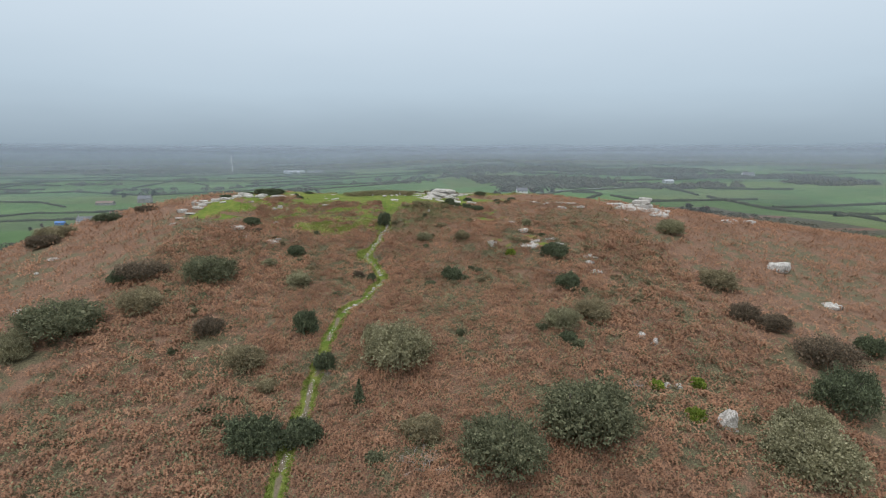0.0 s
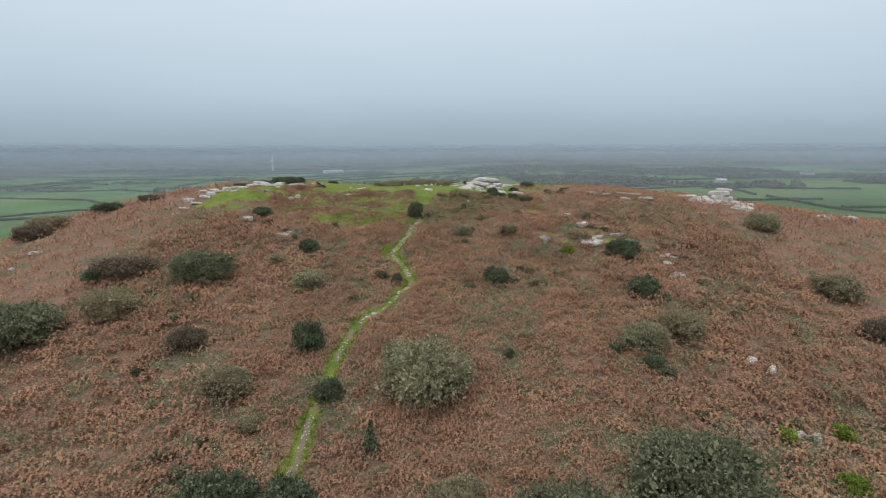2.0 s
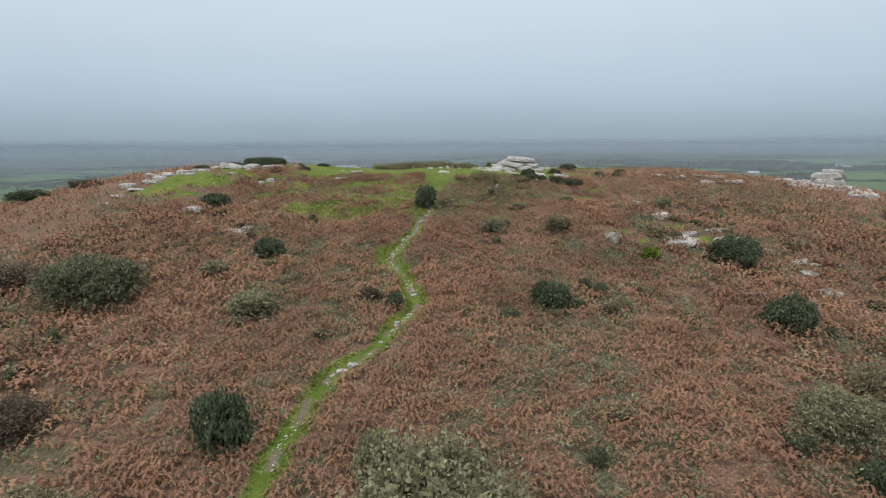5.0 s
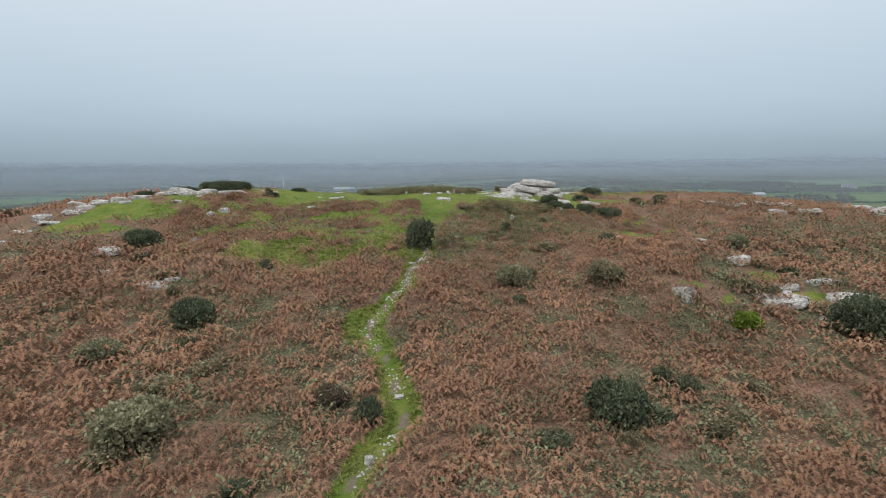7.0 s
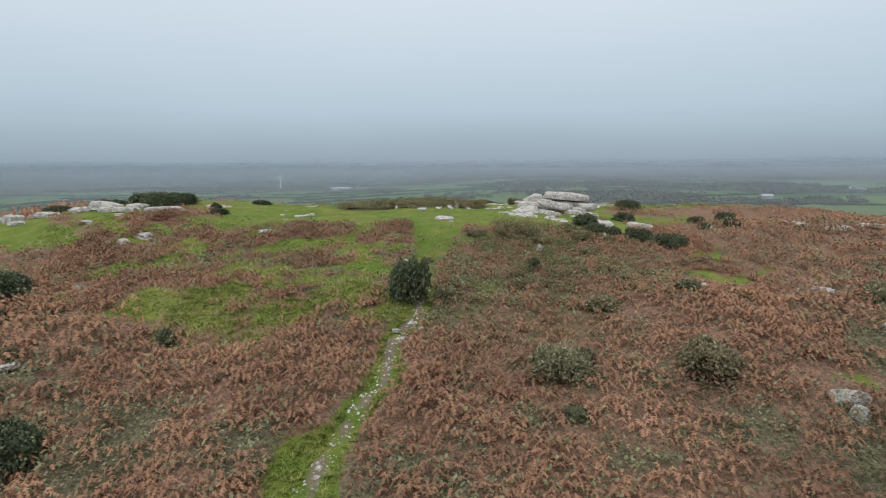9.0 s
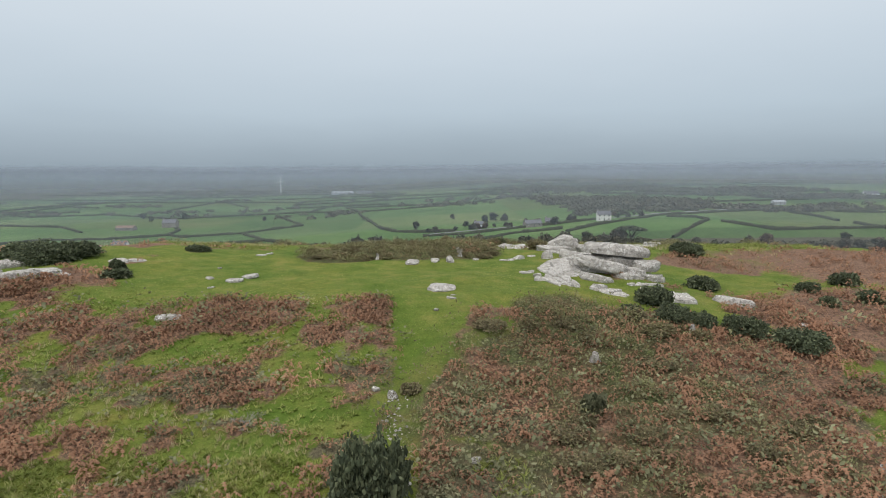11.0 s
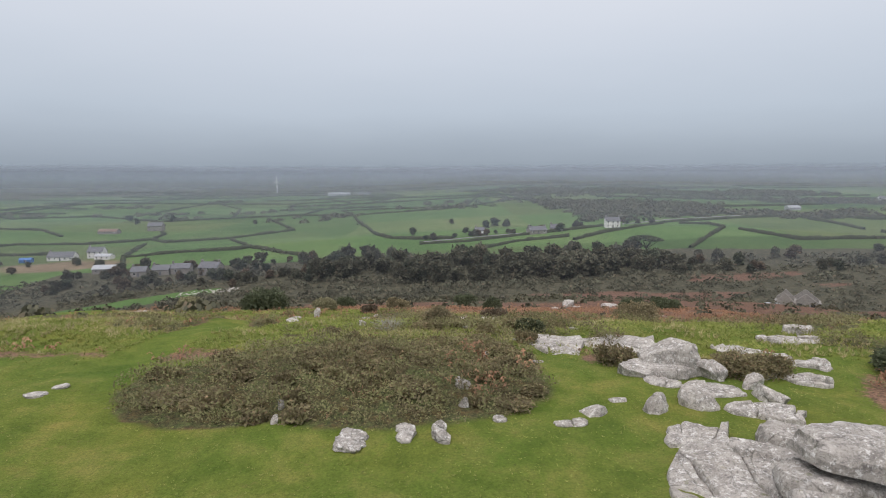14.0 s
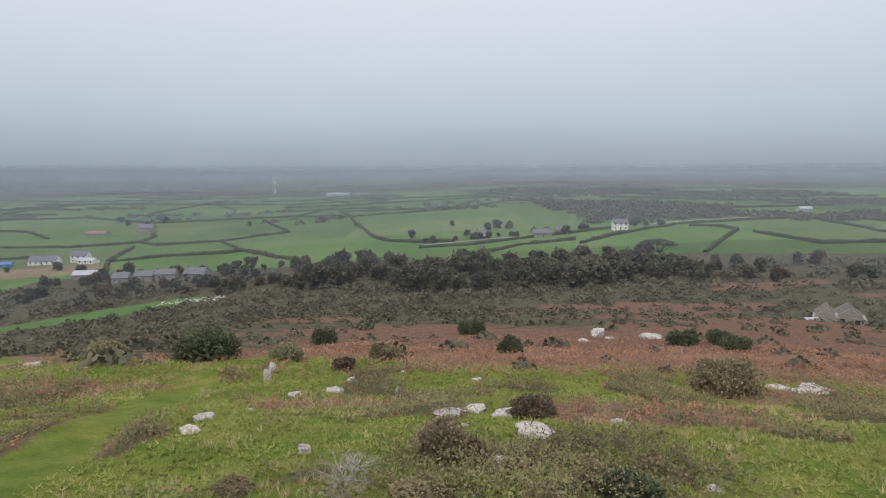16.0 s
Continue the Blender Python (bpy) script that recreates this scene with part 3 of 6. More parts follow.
    brake = np.maximum(brake * (1 - mound) * (1 - 0.45 * blob(x, y, 8, 28, 13, 9, 0, 0.4, 0.4, 99)), 0.8 * fronds)
    green = np.maximum(green, 0.55 * bare * blob(x, y, 7, 28, 11, 9, 0, 0.4, 0.4, 99))
    green = np.maximum(green, blob(x, y, -22, -42, 18, 10, 0, 0.5, 0.4, 69) * bare)
    return np.clip(grass, 0, 1), np.clip(earth, 0, 1), np.clip(brake, 0, 1), np.clip(green, 0, 1), np.clip(heath * (1 - lane), 0, 1), np.clip(dry * (1 - lane), 0, 1)


# ---- the ground, one sheet to the horizon ----
def run_out(fine, grow, far):
    """Steps that widen with the distance."""
    a, s = [0.0], fine
    while a[-1] < far:
        s *= grow
        a.append(a[-1] + s)
    return np.array(a[1:])


gx = np.concatenate([(-48 - run_out(0.7, 1.042, 4300))[::-1], np.arange(-48, 62.01, 0.7), 62 + run_out(0.7, 1.042, 4300)])
gy = np.concatenate([(-66 - run_out(0.7, 1.1, 4300))[::-1], np.arange(-66, 112.01, 0.7), 112 + run_out(0.7, 1.021, 4300)])
GX, GY = np.meshgrid(gx, gy)
GZ = land(GX, GY)
cov = covers(GX, GY)
pathdip = (1 - step(0.2, 1.3, off_line(GX, GY, FOOTPATH))) * step(42, 30, GY)
GZ = GZ - 0.18 * pathdip + 0.08 * cov[0] * (vnoise(GX, GY, 1.3, 71) - 0.5) + 0.5 * step(60, 68, GY) * step(110, 95, GY) * (fbm(GX, GY, 2.6, 72) - 0.5)


def STRIP(x, y):
    """A narrow pasture below the hill."""
    return blob(x, y, -138, 283, 42, 8.5, 34, 0.1, 0.1, 83)


def rusty(x, y):
    """Bracken on the far slope and in the valley, between the scrub."""
    left = step(-8, -34, x + 0.12 * (y - 100))
    near = step(172, 140, y + 18 * (fbm(x, y, 22, 86) - 0.5)) * (1 - left) * step(190, 130, np.abs(x - 20))
    far = step(0.50, 0.62, fbm(x, y * 2.6, 60, 87, 4)) * step(300, 260, y)
    return np.clip(np.maximum(near * (0.55 + 0.45 * step(0.36, 0.5, fbm(x, y * 2, 20, 88, 4))), far * (1 - 0.4 * left)), 0, 1)


def field_map(x, y):
    """Which pasture a place lies in, and whether it is farmland at all."""
    far = step(0, 1, (y - (352 - 0.02 * x + 26 * (fbm(x, y, 90, 81) - 0.5))) / 4) + step(0, 1, (np.abs(x - 5) - np.where(x > 0, 178, 128) - 24 * fbm(x, y, 60, 82)) / 6) * step(-60, 20, y) * np.where(x > 0, step(185, 140, y), step(60, 20, y)) \
        + step(0, 1, (np.abs(x - 20) - 235) / 6) * step(-60, 20, y)
    return np.clip(far, 0, 1) * (1 - step(1350, 1650, np.hypot(x, y) + 500 * (fbm(x, y, 500, 85) - 0.5)))


nv = GX.size
ny, nx = GX.shape
quad = (np.arange(ny - 1)[:, None] * nx + np.arange(nx - 1)[None]).ravel()
faces = np.stack([quad, quad + 1, quad + nx + 1, quad + nx], 1)


def mesh_of(name, verts, faces, smooth=False):
    """A mesh from arrays, all faces with the same number of corners."""
    me = bpy.data.meshes.new(name)
    k = faces.shape[1]
    me.vertices.add(len(verts))
    me.vertices.foreach_set("co", np.ascontiguousarray(verts, np.float32).ravel())
    me.loops.add(faces.size)
    me.loops.foreach_set("vertex_index", np.ascontiguousarray(faces, np.int32).ravel())
    me.polygons.add(len(faces))
    me.polygons.foreach_set("loop_start", np.arange(0, faces.size, k, dtype=np.int32))
    if smooth:
        me.polygons.foreach_set("use_smooth", np.ones(len(faces), bool))
    me.update(calc_edges=True)
    return me


ground_mesh = mesh_of("ground", np.stack([GX, GY, GZ], -1).reshape(-1, 3), faces, True)
isfield = np.maximum(field_map(GX, GY), STRIP(GX, GY))
yard = blob(GX, GY, -238, 392, 40, 22, 0, 0.15, 0.15, 84)
nearhill = step(118, 98, GY) * step(150, 110, np.abs(GX - 5) - np.where(GX > 0, 45, 0))


def put_attr(me, name, values):
    a = me.attributes.new(name, "FLOAT", "POINT")
    a.data.foreach_set("value", np.ascontiguousarray(values, np.float32).ravel())


put_attr(ground_mesh, "grass", cov[0] * nearhill)
put_attr(ground_mesh, "heath", cov[4] * nearhill)
put_attr(ground_mesh, "earth", cov[1] * nearhill)
put_attr(ground_mesh, "rough", (1 - nearhill))
put_attr(ground_mesh, "field", isfield)
put_attr(ground_mesh, "rust", rusty(GX, GY))
put_attr(ground_mesh, "leafy", leafiness(GX, GY))
put_attr(ground_mesh, "tilled", yard)
tint = ground_mesh.attributes.new("tint", "FLOAT_COLOR", "POINT")
cell = [lattice(np.floor(GX / 150 + 0.5), np.floor(GY / 110 + 0.5), s) for s in (3, 4)]
shade = 0.72 + 0.36 * cell[0]
shades = np.stack([shade * (0.92 + 0.25 * (cell[1] > 0.7) * cell[1]), shade, shade * (0.9 + 0.2 * cell[1]), np.ones_like(shade)], -1)
tint.data.foreach_set("color", np.ascontiguousarray(shades, np.float32).ravel())
ground_mesh.materials.append(GROUND)
ground = tagged(new("ground", ground_mesh), "granite hilltop of turf and bracken above farmland", "ground", kind="structure")


def at(x, y):
    """Height of the ground at one place."""
    i = int(np.clip(np.searchsorted(gx, x) - 1, 0, nx - 2))
    j = int(np.clip(np.searchsorted(gy, y) - 1, 0, ny - 2))
    u, v = (x - gx[i]) / (gx[i + 1] - gx[i]), (y - gy[j]) / (gy[j + 1] - gy[j])
    return float((GZ[j, i] * (1 - u) + GZ[j, i + 1] * u) * (1 - v) + (GZ[j + 1, i] * (1 - u) + GZ[j + 1, i + 1] * u) * v)


def heights(x, y):
    i = np.clip(np.searchsorted(gx, x) - 1, 0, nx - 2)
    j = np.clip(np.searchsorted(gy, y) - 1, 0, ny - 2)
    u, v = (x - gx[i]) / (gx[i + 1] - gx[i]), (y - gy[j]) / (gy[j + 1] - gy[j])
    return (GZ[j, i] * (1 - u) + GZ[j, i + 1] * u) * (1 - v) + (GZ[j + 1, i] * (1 - u) + GZ[j + 1, i + 1] * u) * v


# ---- see-through rings added for mist and haze over the far land ----
def haze_ring(radius, most, low, high):
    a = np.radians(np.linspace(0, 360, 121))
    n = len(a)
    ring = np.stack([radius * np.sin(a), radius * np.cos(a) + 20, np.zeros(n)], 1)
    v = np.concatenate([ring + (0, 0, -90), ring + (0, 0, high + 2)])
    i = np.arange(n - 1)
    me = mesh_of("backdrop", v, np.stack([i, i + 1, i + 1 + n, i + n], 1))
    me.materials.append(haze_sheet_mat("mist", most, low, high))
    return tagged(new("backdrop", me), "see-through ring added for mist and distance haze", "mist", kind="structure")


# nested sheets: each greys the land behind it, in place of hazy air
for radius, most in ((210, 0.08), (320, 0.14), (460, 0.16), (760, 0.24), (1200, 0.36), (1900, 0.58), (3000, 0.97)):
    haze_ring(radius, most, -24, 4 + radius * (0.0045 if radius < 1000 else 0.014))

# ---- low plants, as great numbers of small leaves ----
rng = np.random.default_rng(11)


def strewn(name, label, category, template, faces3, x, y, size, material, lean=0.25, squash=None, sink=0.0, heave=0.0, which=2):
    """One object of many small plants: each place gets the template, turned, leaned and scaled."""
    n, k = len(x), len(template)
    a = rng.uniform(0, 2 * np.pi, n)
    tilt_x, tilt_y = rng.normal(0, lean, n), rng.normal(0, lean, n)
    t = np.asarray(template, float)
    px = (t[None, :, 0] * np.cos(a)[:, None] - t[None, :, 1] * np.sin(a)[:, None]) * size[:, None]
    py = (t[None, :, 0] * np.sin(a)[:, None] + t[None, :, 1] * np.cos(a)[:, None]) * size[:, None]
    pz = t[None, :, 2] * size[:, None] * (1 if squash is None else squash[:, None])
    pz = pz + px * tilt_x[:, None] + py * tilt_y[:, None]
    z = heights(x, y) - sink
    if heave:
        z = z + heave * step(0.45, 0.95, covers(x, y)[which]) * (fbm(x, y, 1.5, 77, 2) - 0.4)
    v = np.stack([px + x[:, None], py + y[:, None], pz + z[:, None]], -1).reshape(-1, 3)
    f = (np.asarray(faces3)[None] + (np.arange(n) * k)[:, None, None]).reshape(-1, 3)
    me = mesh_of(name, v, f)
    me.materials.append(material)
    put_attr(me, "tone", np.repeat(np.clip(0.62 * rng.uniform(0, 1, n) + 0.9 * (fbm(x, y, 2.4, 101, 3) - 0.5) + 0.19, 0, 1), k))
    return tagged(new(name, me), label, category, kind="stuff")


def frond_template(pairs, length, width, rise, droop):
    """An arching fern frond: a stalk with narrow leaflets on both sides."""
    v, f = [], []

    def spine(u):
        return np.array([u * length, 0.0, rise * math.sin(min(u * 1.15, 1) * math.pi * 0.62) - droop * u * u])

    for k in range(pairs):
        u = 0.22 + 0.76 * k / pairs
        w = width * (math.sin(math.pi * (0.18 + 0.8 * (u - 0.22) / 0.78)) * 0.8 + 0.12) * (1.0 if k % 2 else 0.82)
        b0, b1 = spine(u), spine(u + 0.86 / pairs)
        for s in (-1, 1):
            tip = spine(u + 0.10) + np.array([0.0, s * w, -0.10 * length + 0.04 * (k % 3)])
            i = len(v)
            v += [b0, b1, tip]
            f.append((i, i + 1, i + 2) if s > 0 else (i, i + 2, i + 1))
    i = len(v)
    v += [spine(0) + np.array([0, -0.012, 0]), spine(0) + np.array([0, 0.012, 0]), spine(0.6)]
    f.append((i, i + 1, i + 2))
    return np.array(v), f


def fern_template(pairs=4, width=0.20):
    """A small crown of fronds on one root."""
    v, f = [], []
    r = np.random.default_rng(3)
    for k in range(4):
        a, s = k * 1.65 + r.uniform(-0.4, 0.4), r.uniform(0.8, 1.15)
        fv, ff = frond_template(pairs, 0.78 * s, width, (0.62 + 0.14 * (k % 2)) * s, 0.30)
        c, d = math.cos(a), math.sin(a)
        f += [tuple(i + len(v) for i in t) for t in ff]
        v += [(p[0] * c - p[1] * d, p[0] * d + p[1] * c, p[2]) for p in fv]
    return np.array(v), f


def leaf_clump(n, spread_by, height, leaf, seed, narrow=0.6, upright=0.4):
    """A low clump of single leaves."""
    r = np.random.default_rng(seed)
    v, f = [], []
    for k in range(n):
        a, d = r.uniform(0, 6.28), spread_by * math.sqrt(r.uniform(0, 1))
        c = np.array([d * math.cos(a), d * math.sin(a), height * (0.35 + 0.65 * r.uniform()) * (1 - 0.5 * (d / spread_by) ** 2)])
        out = np.array([math.cos(a + r.normal(0, 0.8)), math.sin(a + r.normal(0, 0.8)), upright * r.normal(0.3, 0.8)])
        out /= np.linalg.norm(out)
        side = np.cross(out, [r.normal(0, 0.35), r.normal(0, 0.35), 1.0])
        side /= np.linalg.norm(side)
        s = leaf * r.uniform(0.7, 1.3)
        i = len(v)
        v += [c - out * s * 0.5, c + side * s * narrow * 0.5, c + out * s * 0.5, c - side * s * narrow * 0.5]
        f += [(i, i + 1, i + 2), (i, i + 2, i + 3)]
    return np.array(v), f


def blade_tuft(n, height, spread_by, width, seed):
    r = np.random.default_rng(seed)
    v, f = [], []
    for k in range(n):
        a = r.uniform(0, 6.28)
        b = np.array([spread_by * 0.35 * math.cos(a) * r.uniform(), spread_by * 0.35 * math.sin(a) * r.uniform(), 0])
        o = np.array([math.cos(a), math.sin(a), 0]) * spread_by * r.uniform(0.3, 1.0)
        s = np.array([-math.sin(a), math.cos(a), 0]) * width
        h = height * r.uniform(0.6, 1.1)
        i = len(v)
        v += [b - s, b + s, b + o + np.array([0, 0, h])]
        f.append((i, i + 1, i + 2))
    return np.array(v), f


def seeds(n, x0, x1, y0, y1, which, power=1.0, floor_by=0.0):
    """Random places in a stretch of ground, kept in proportion to one kind of cover."""
    x, y = rng.uniform(x0, x1, n), rng.uniform(y0, y1, n)
    c = covers(x, y)
    keep = rng.uniform(0, 1, n) < np.clip(c[which], 0, 1) ** power * (1 - 0.92 * np.clip(c[0], 0, 1) * (which in (2, 3)))
    return x[keep], y[keep]


FERN_V, FERN_F = fern_template()
FINE_V, FINE_F = fern_template(6, 0.17)
TU_V, TU_F = blade_tuft(9, 0.17, 0.30, 0.028, 7)
ST_V, ST_F = blade_tuft(12, 0.46, 0.40, 0.018, 8)

BR_V, BR_F = leaf_clump(8, 0.45, 0.74, 0.175, 5, 0.75, 0.5)
HE_V, HE_F = leaf_clump(15, 0.34, 0.50, 0.115, 6, 0.55, 0.9)
BANK = (-46, 56, -64, 46)


def sown(n, box_, which, mid, power=1.0):
    """Places that thin out away from the footpath."""
    x, y = seeds(n, *box_, which, power)
    keep = rng.uniform(0, 1, len(x)) < np.where(np.abs(x - 2) < mid, 1.0, 0.5) * step(box_[0], box_[0] + 8, x) * step(box_[1], box_[1] - 8, x) * step(box_[2], box_[2] + 5, y)
    x, y = x[keep], y[keep]
    return x, y, np.where(np.abs(x - 2) < mid, 1.0, 1.3)


x, y, g = sown(60000, BANK, 2, 20)
size = g * rng.uniform(0.55, 1.0, len(x)) * (1 - 0.35 * step(22, 27, y))
near = (y > -24) & (np.abs(x) < 26)
strewn("bracken", "rust-brown dead bracken covering the hillside", "bracken", FINE_V, FINE_F, x[near], y[near], size[near], BRACKEN, 0.25, heave=0.8)
strewn("bracken", "rust-brown dead bracken covering the hillside", "bracken", FERN_V, FERN_F, x[~near], y[~near], size[~near], BRACKEN, 0.25, heave=0.8)
x, y = seeds(38000, -100, 150, -70, 80, 2)
k = ((x < -40) | (x > 50)) & ((y < 46) | (x > 56) | (x < -40))
x, y = x[k], y[k]
strewn("bracken", "rust-brown dead bracken on the hill's shoulders", "bracken", FERN_V[:54], FERN_F[:18], x, y, rng.uniform(0.9, 1.5, len(x)), BRACKEN, 0.2, heave=0.6)
x, y = seeds(18000, -30, 22, 22, 44, 2)
strewn("bracken", "low dark bracken in patches on the turf", "bracken", FERN_V, FERN_F, x, y, rng.uniform(0.3, 0.6, len(x)), BRACKEN, 0.25)
x, y = seeds(9000, -40, 56, 46, 104, 2)
strewn("bracken", "rust-brown dead bracken behind the summit", "bracken", FERN_V, FERN_F, x, y, rng.uniform(0.35, 0.75, len(x)), BRACKEN, 0.25)
x, y, g = sown(66000, BANK, 3, 20)
strewn("bramble", "low green bramble growing through the bracken", "bramble", BR_V, BR_F, x, y, g * rng.uniform(0.5, 1.2, len(x)), BRAMBLE, 0.2, heave=0.8, which=3)
x, y = seeds(66000, -30, 36, 0, 96, 4, 1.6)
strewn("heather", "dark brown-green heather and low gorse", "heather", HE_V, HE_F, x, y, rng.uniform(0.65, 1.35, len(x)), HEATHER, 0.2, heave=0.9, which=4)
x, y = seeds(60000, -34, 36, 20, 100, 0)
k = off_line(x, y, TRACK) > 1.4
x, y = x[k], y[k]
strewn("grass", "short bright green turf", "grass", TU_V, TU_F, x, y, rng.uniform(0.25, 0.6, len(x)) * (0.5 + 1.0 * step(58, 66, y) + 1.2 * step(43, 40, y) * step(-2.5, -4, x)), TURF, 0.2)
x, y = seeds(22000, -40, 40, 62, 99, 0)
k = off_line(x, y, TRACK) > 1.6
x, y = x[k], y[k]
strewn("grass", "yellow-green tussocky grass behind the summit", "grass", TU_V, TU_F, x, y, rng.uniform(0.5, 0.95, len(x)), TURF, 0.5)
x, y = seeds(60000, -17, 3, -48, 26, 0)
k = off_line(x, y, FOOTPATH) > 0.4
x, y = x[k], y[k]
strewn("grass", "bright green grass along the footpath", "grass", TU_V, TU_F, x, y, rng.uniform(0.5, 1.1, len(x)), TURF, 0.3)
x, y = seeds(32000, -36, 40, 20, 100, 5)
strewn("dry_grass", "pale straw-coloured tussock grass", "grass", ST_V, ST_F, x, y, rng.uniform(0.35, 0.8, len(x)), STRAW, 0.3)

# small stones worn out of the footpath
k = rng.integers(0, len(FOOTPATH) - 1, 1500)
u = rng.uniform(0, 1, 1500)
a, b = np.array(FOOTPATH)[k], np.array(FOOTPATH)[k + 1]
p = a + (b - a) * u[:, None] + rng.normal(0, 0.25, (1500, 2))
keep = (p[:, 1] > -45) & (p[:, 1] < 31) & (vnoise(p[:, 0], p[:, 1], 3, 75) > 0.38)
p = p[keep]
PEBBLE_V = [(1, 0, 0), (0.3, 0.9, 0), (-0.8, 0.5, 0), (-0.7, -0.6, 0), (0.4, -0.8, 0), (0.1, 0.05, 0.75)]
PEBBLE_F = [(0, 1, 5), (1, 2, 5), (2, 3, 5), (3, 4, 5), (4, 0, 5)]
strewn("gravel", "pale loose stones worn out of the footpath", "stones", PEBBLE_V, PEBBLE_F, p[:, 0], p[:, 1], 0.03 + 0.09 * rng.uniform(0, 1, len(p)) ** 3, GRANITE, 0.2)

# ---- granite ----
def part(name, bm, material, parent, label=""):
    me = bpy.data.meshes.new(name)
    bm.to_mesh(me)
    bm.free()
    me.materials.append(material)
    if material is GRANITE:
        me.set_sharp_from_angle(angle=radians(32))
    ob = new(name, me)
    ob.parent = parent
    return tagged(ob, label)


def stone_mesh(w, d, h, seed, blocky=0.5, rough=0.10, detail=3):
    """A weathered granite block: a rounded box with joints cut off it and a worn skin. Its base is at z = 0."""
    r = random.Random(seed)
    bm = bmesh.new()
    bmesh.ops.create_icosphere(bm, subdivisions=detail, radius=1.0)
    p = 2 + 6 * blocky
    cuts = []
    for k in range(7):
        n = Vector((r.uniform(-1, 1), r.uniform(-1, 1), r.uniform(-0.35, 0.9))).normalized()
        cuts.append((n, r.uniform(0.58, 0.9)))
    off = Vector((seed * 3.17 % 50, seed * 7.31 % 50, seed * 1.93 % 50))
    for v in bm.verts:
        c = v.co.normalized()
        q = (abs(c.x) ** p + abs(c.y) ** p + abs(c.z) ** p) ** (-1 / p)
        c = c * q
        for n, e in cuts:
            over = c.dot(n) - e
            if over > 0:
                c -= n * over * 0.97
        c = c * (1 + rough * 1.2 * noise.fractal(c * 1.3 + off, 0.9, 2.1, 3))
        c = c + v.co.normalized() * rough * 0.45 * noise.noise(c * 5.0 + off)
        v.co = Vector((c.x * w / 2, c.y * d / 2, (c.z + 0.55) * h / 1.55))
    for f in bm.faces:
        f.smooth = True
    return bm


def slab_mesh(w, d, h, seed, rough=0.06):
    """A flat jointed slab: an angular outline, worn edges, a level top and bedding lines round its sides."""
    r = random.Random(seed)
    k, around = r.randint(5, 7), 56
    corners = sorted((i + r.uniform(-0.28, 0.28)) * 2 * math.pi / k for i in range(k))
    pts = [(math.cos(a) * r.uniform(0.86, 1.08), math.sin(a) * r.uniform(0.86, 1.08)) for a in corners]
    thin = h < 0.3 * min(w, d)
    prof = [(1.0, 0.0), (1.0, 0.35), (0.985, 0.60), (0.945, 0.80), (0.87, 0.93), (0.76, 1.0), (0.5, 1.06), (0.22, 1.07)] if thin else [(0.78, 0.0), (0.93, 0.12), (0.995, 0.32), (1.0, 0.5), (0.985, 0.68), (0.955, 0.83), (0.90, 0.93), (0.80, 0.985), (0.5, 1.02), (0.22, 1.03)]
    spans = []
    for j in range(around):
        c, s_ = math.cos(2 * math.pi * j / around), math.sin(2 * math.pi * j / around)
        reach = 1.15
        for (ax, ay), (bx, by) in zip(pts, pts[1:] + pts[:1]):
            den = c * (by - ay) - s_ * (bx - ax)
            if abs(den) > 1e-6:
                t = (ax * (by - ay) - ay * (bx - ax)) / den
                if t > 0:
                    reach = min(reach, t)
        spans.append(reach)
    spans = [sum(spans[(j + k_) % around] for k_ in (-2, -1, 0, 1, 2)) / 5 for j in range(around)]
    off = Vector((seed * 3.17 % 50, seed * 7.31 % 50, seed * 1.93 % 50))
    lean_x, lean_y = r.uniform(-0.10, 0.10), r.uniform(-0.10, 0.10)
    bm = bmesh.new()
    rings = []
    for q, z in prof:
        ring = []
        for j in range(around):
            a = 2 * math.pi * j / around
            c, s = math.cos(a), math.sin(a)
            reach = spans[j]
            p = Vector((c * reach * q, s * reach * q, z))
            n = noise.fractal(Vector((p.x * 1.6, p.y * 1.6, p.z * 0.8)) + off, 0.8, 2.1, 4)
            n = n + 0.7 * noise.noise(p * 4.5 + off) + 0.35 * noise.noise(p * 9.0 + off) + 0.6 * noise.noise(Vector((p.x * 1.1, p.y * 1.1, p.z * 2.6)) + off)
            p.x, p.y = p.x * (1 + rough * 1.1 * n), p.y * (1 + rough * 1.1 * n)
            p.z = p.z * (1 + lean_x * p.x + lean_y * p.y) + rough * 0.9 * n * (0.3 + z)
            ring.append(bm.verts.new((p.x * w / 2, p.y * d / 2, p.z * h)))
        rings.append(ring)
    for a, b in zip(rings, rings[1:]):
        for j in range(around):
            bm.faces.new((a[j], a[(j + 1) % around], b[(j + 1) % around], b[j]))
    bm.faces.new(rings[-1])
    bm.faces.new(rings[0][::-1])
    for f in bm.faces:
        f.smooth = True
    return bm


def clipped(poly, nx_, ny_, c):
    """The part of a polygon on the near side of a line."""
    out = []
    for (ax, ay), (bx, by) in zip(poly, poly[1:] + poly[:1]):
        da, db = ax * nx_ + ay * ny_ - c, bx * nx_ + by * ny_ - c
        if da <= 0:
            out.append((ax, ay))
        if da * db < 0:
            u = da / (da - db)
            out.append((ax + (bx - ax) * u, ay + (by - ay) * u))
    return out


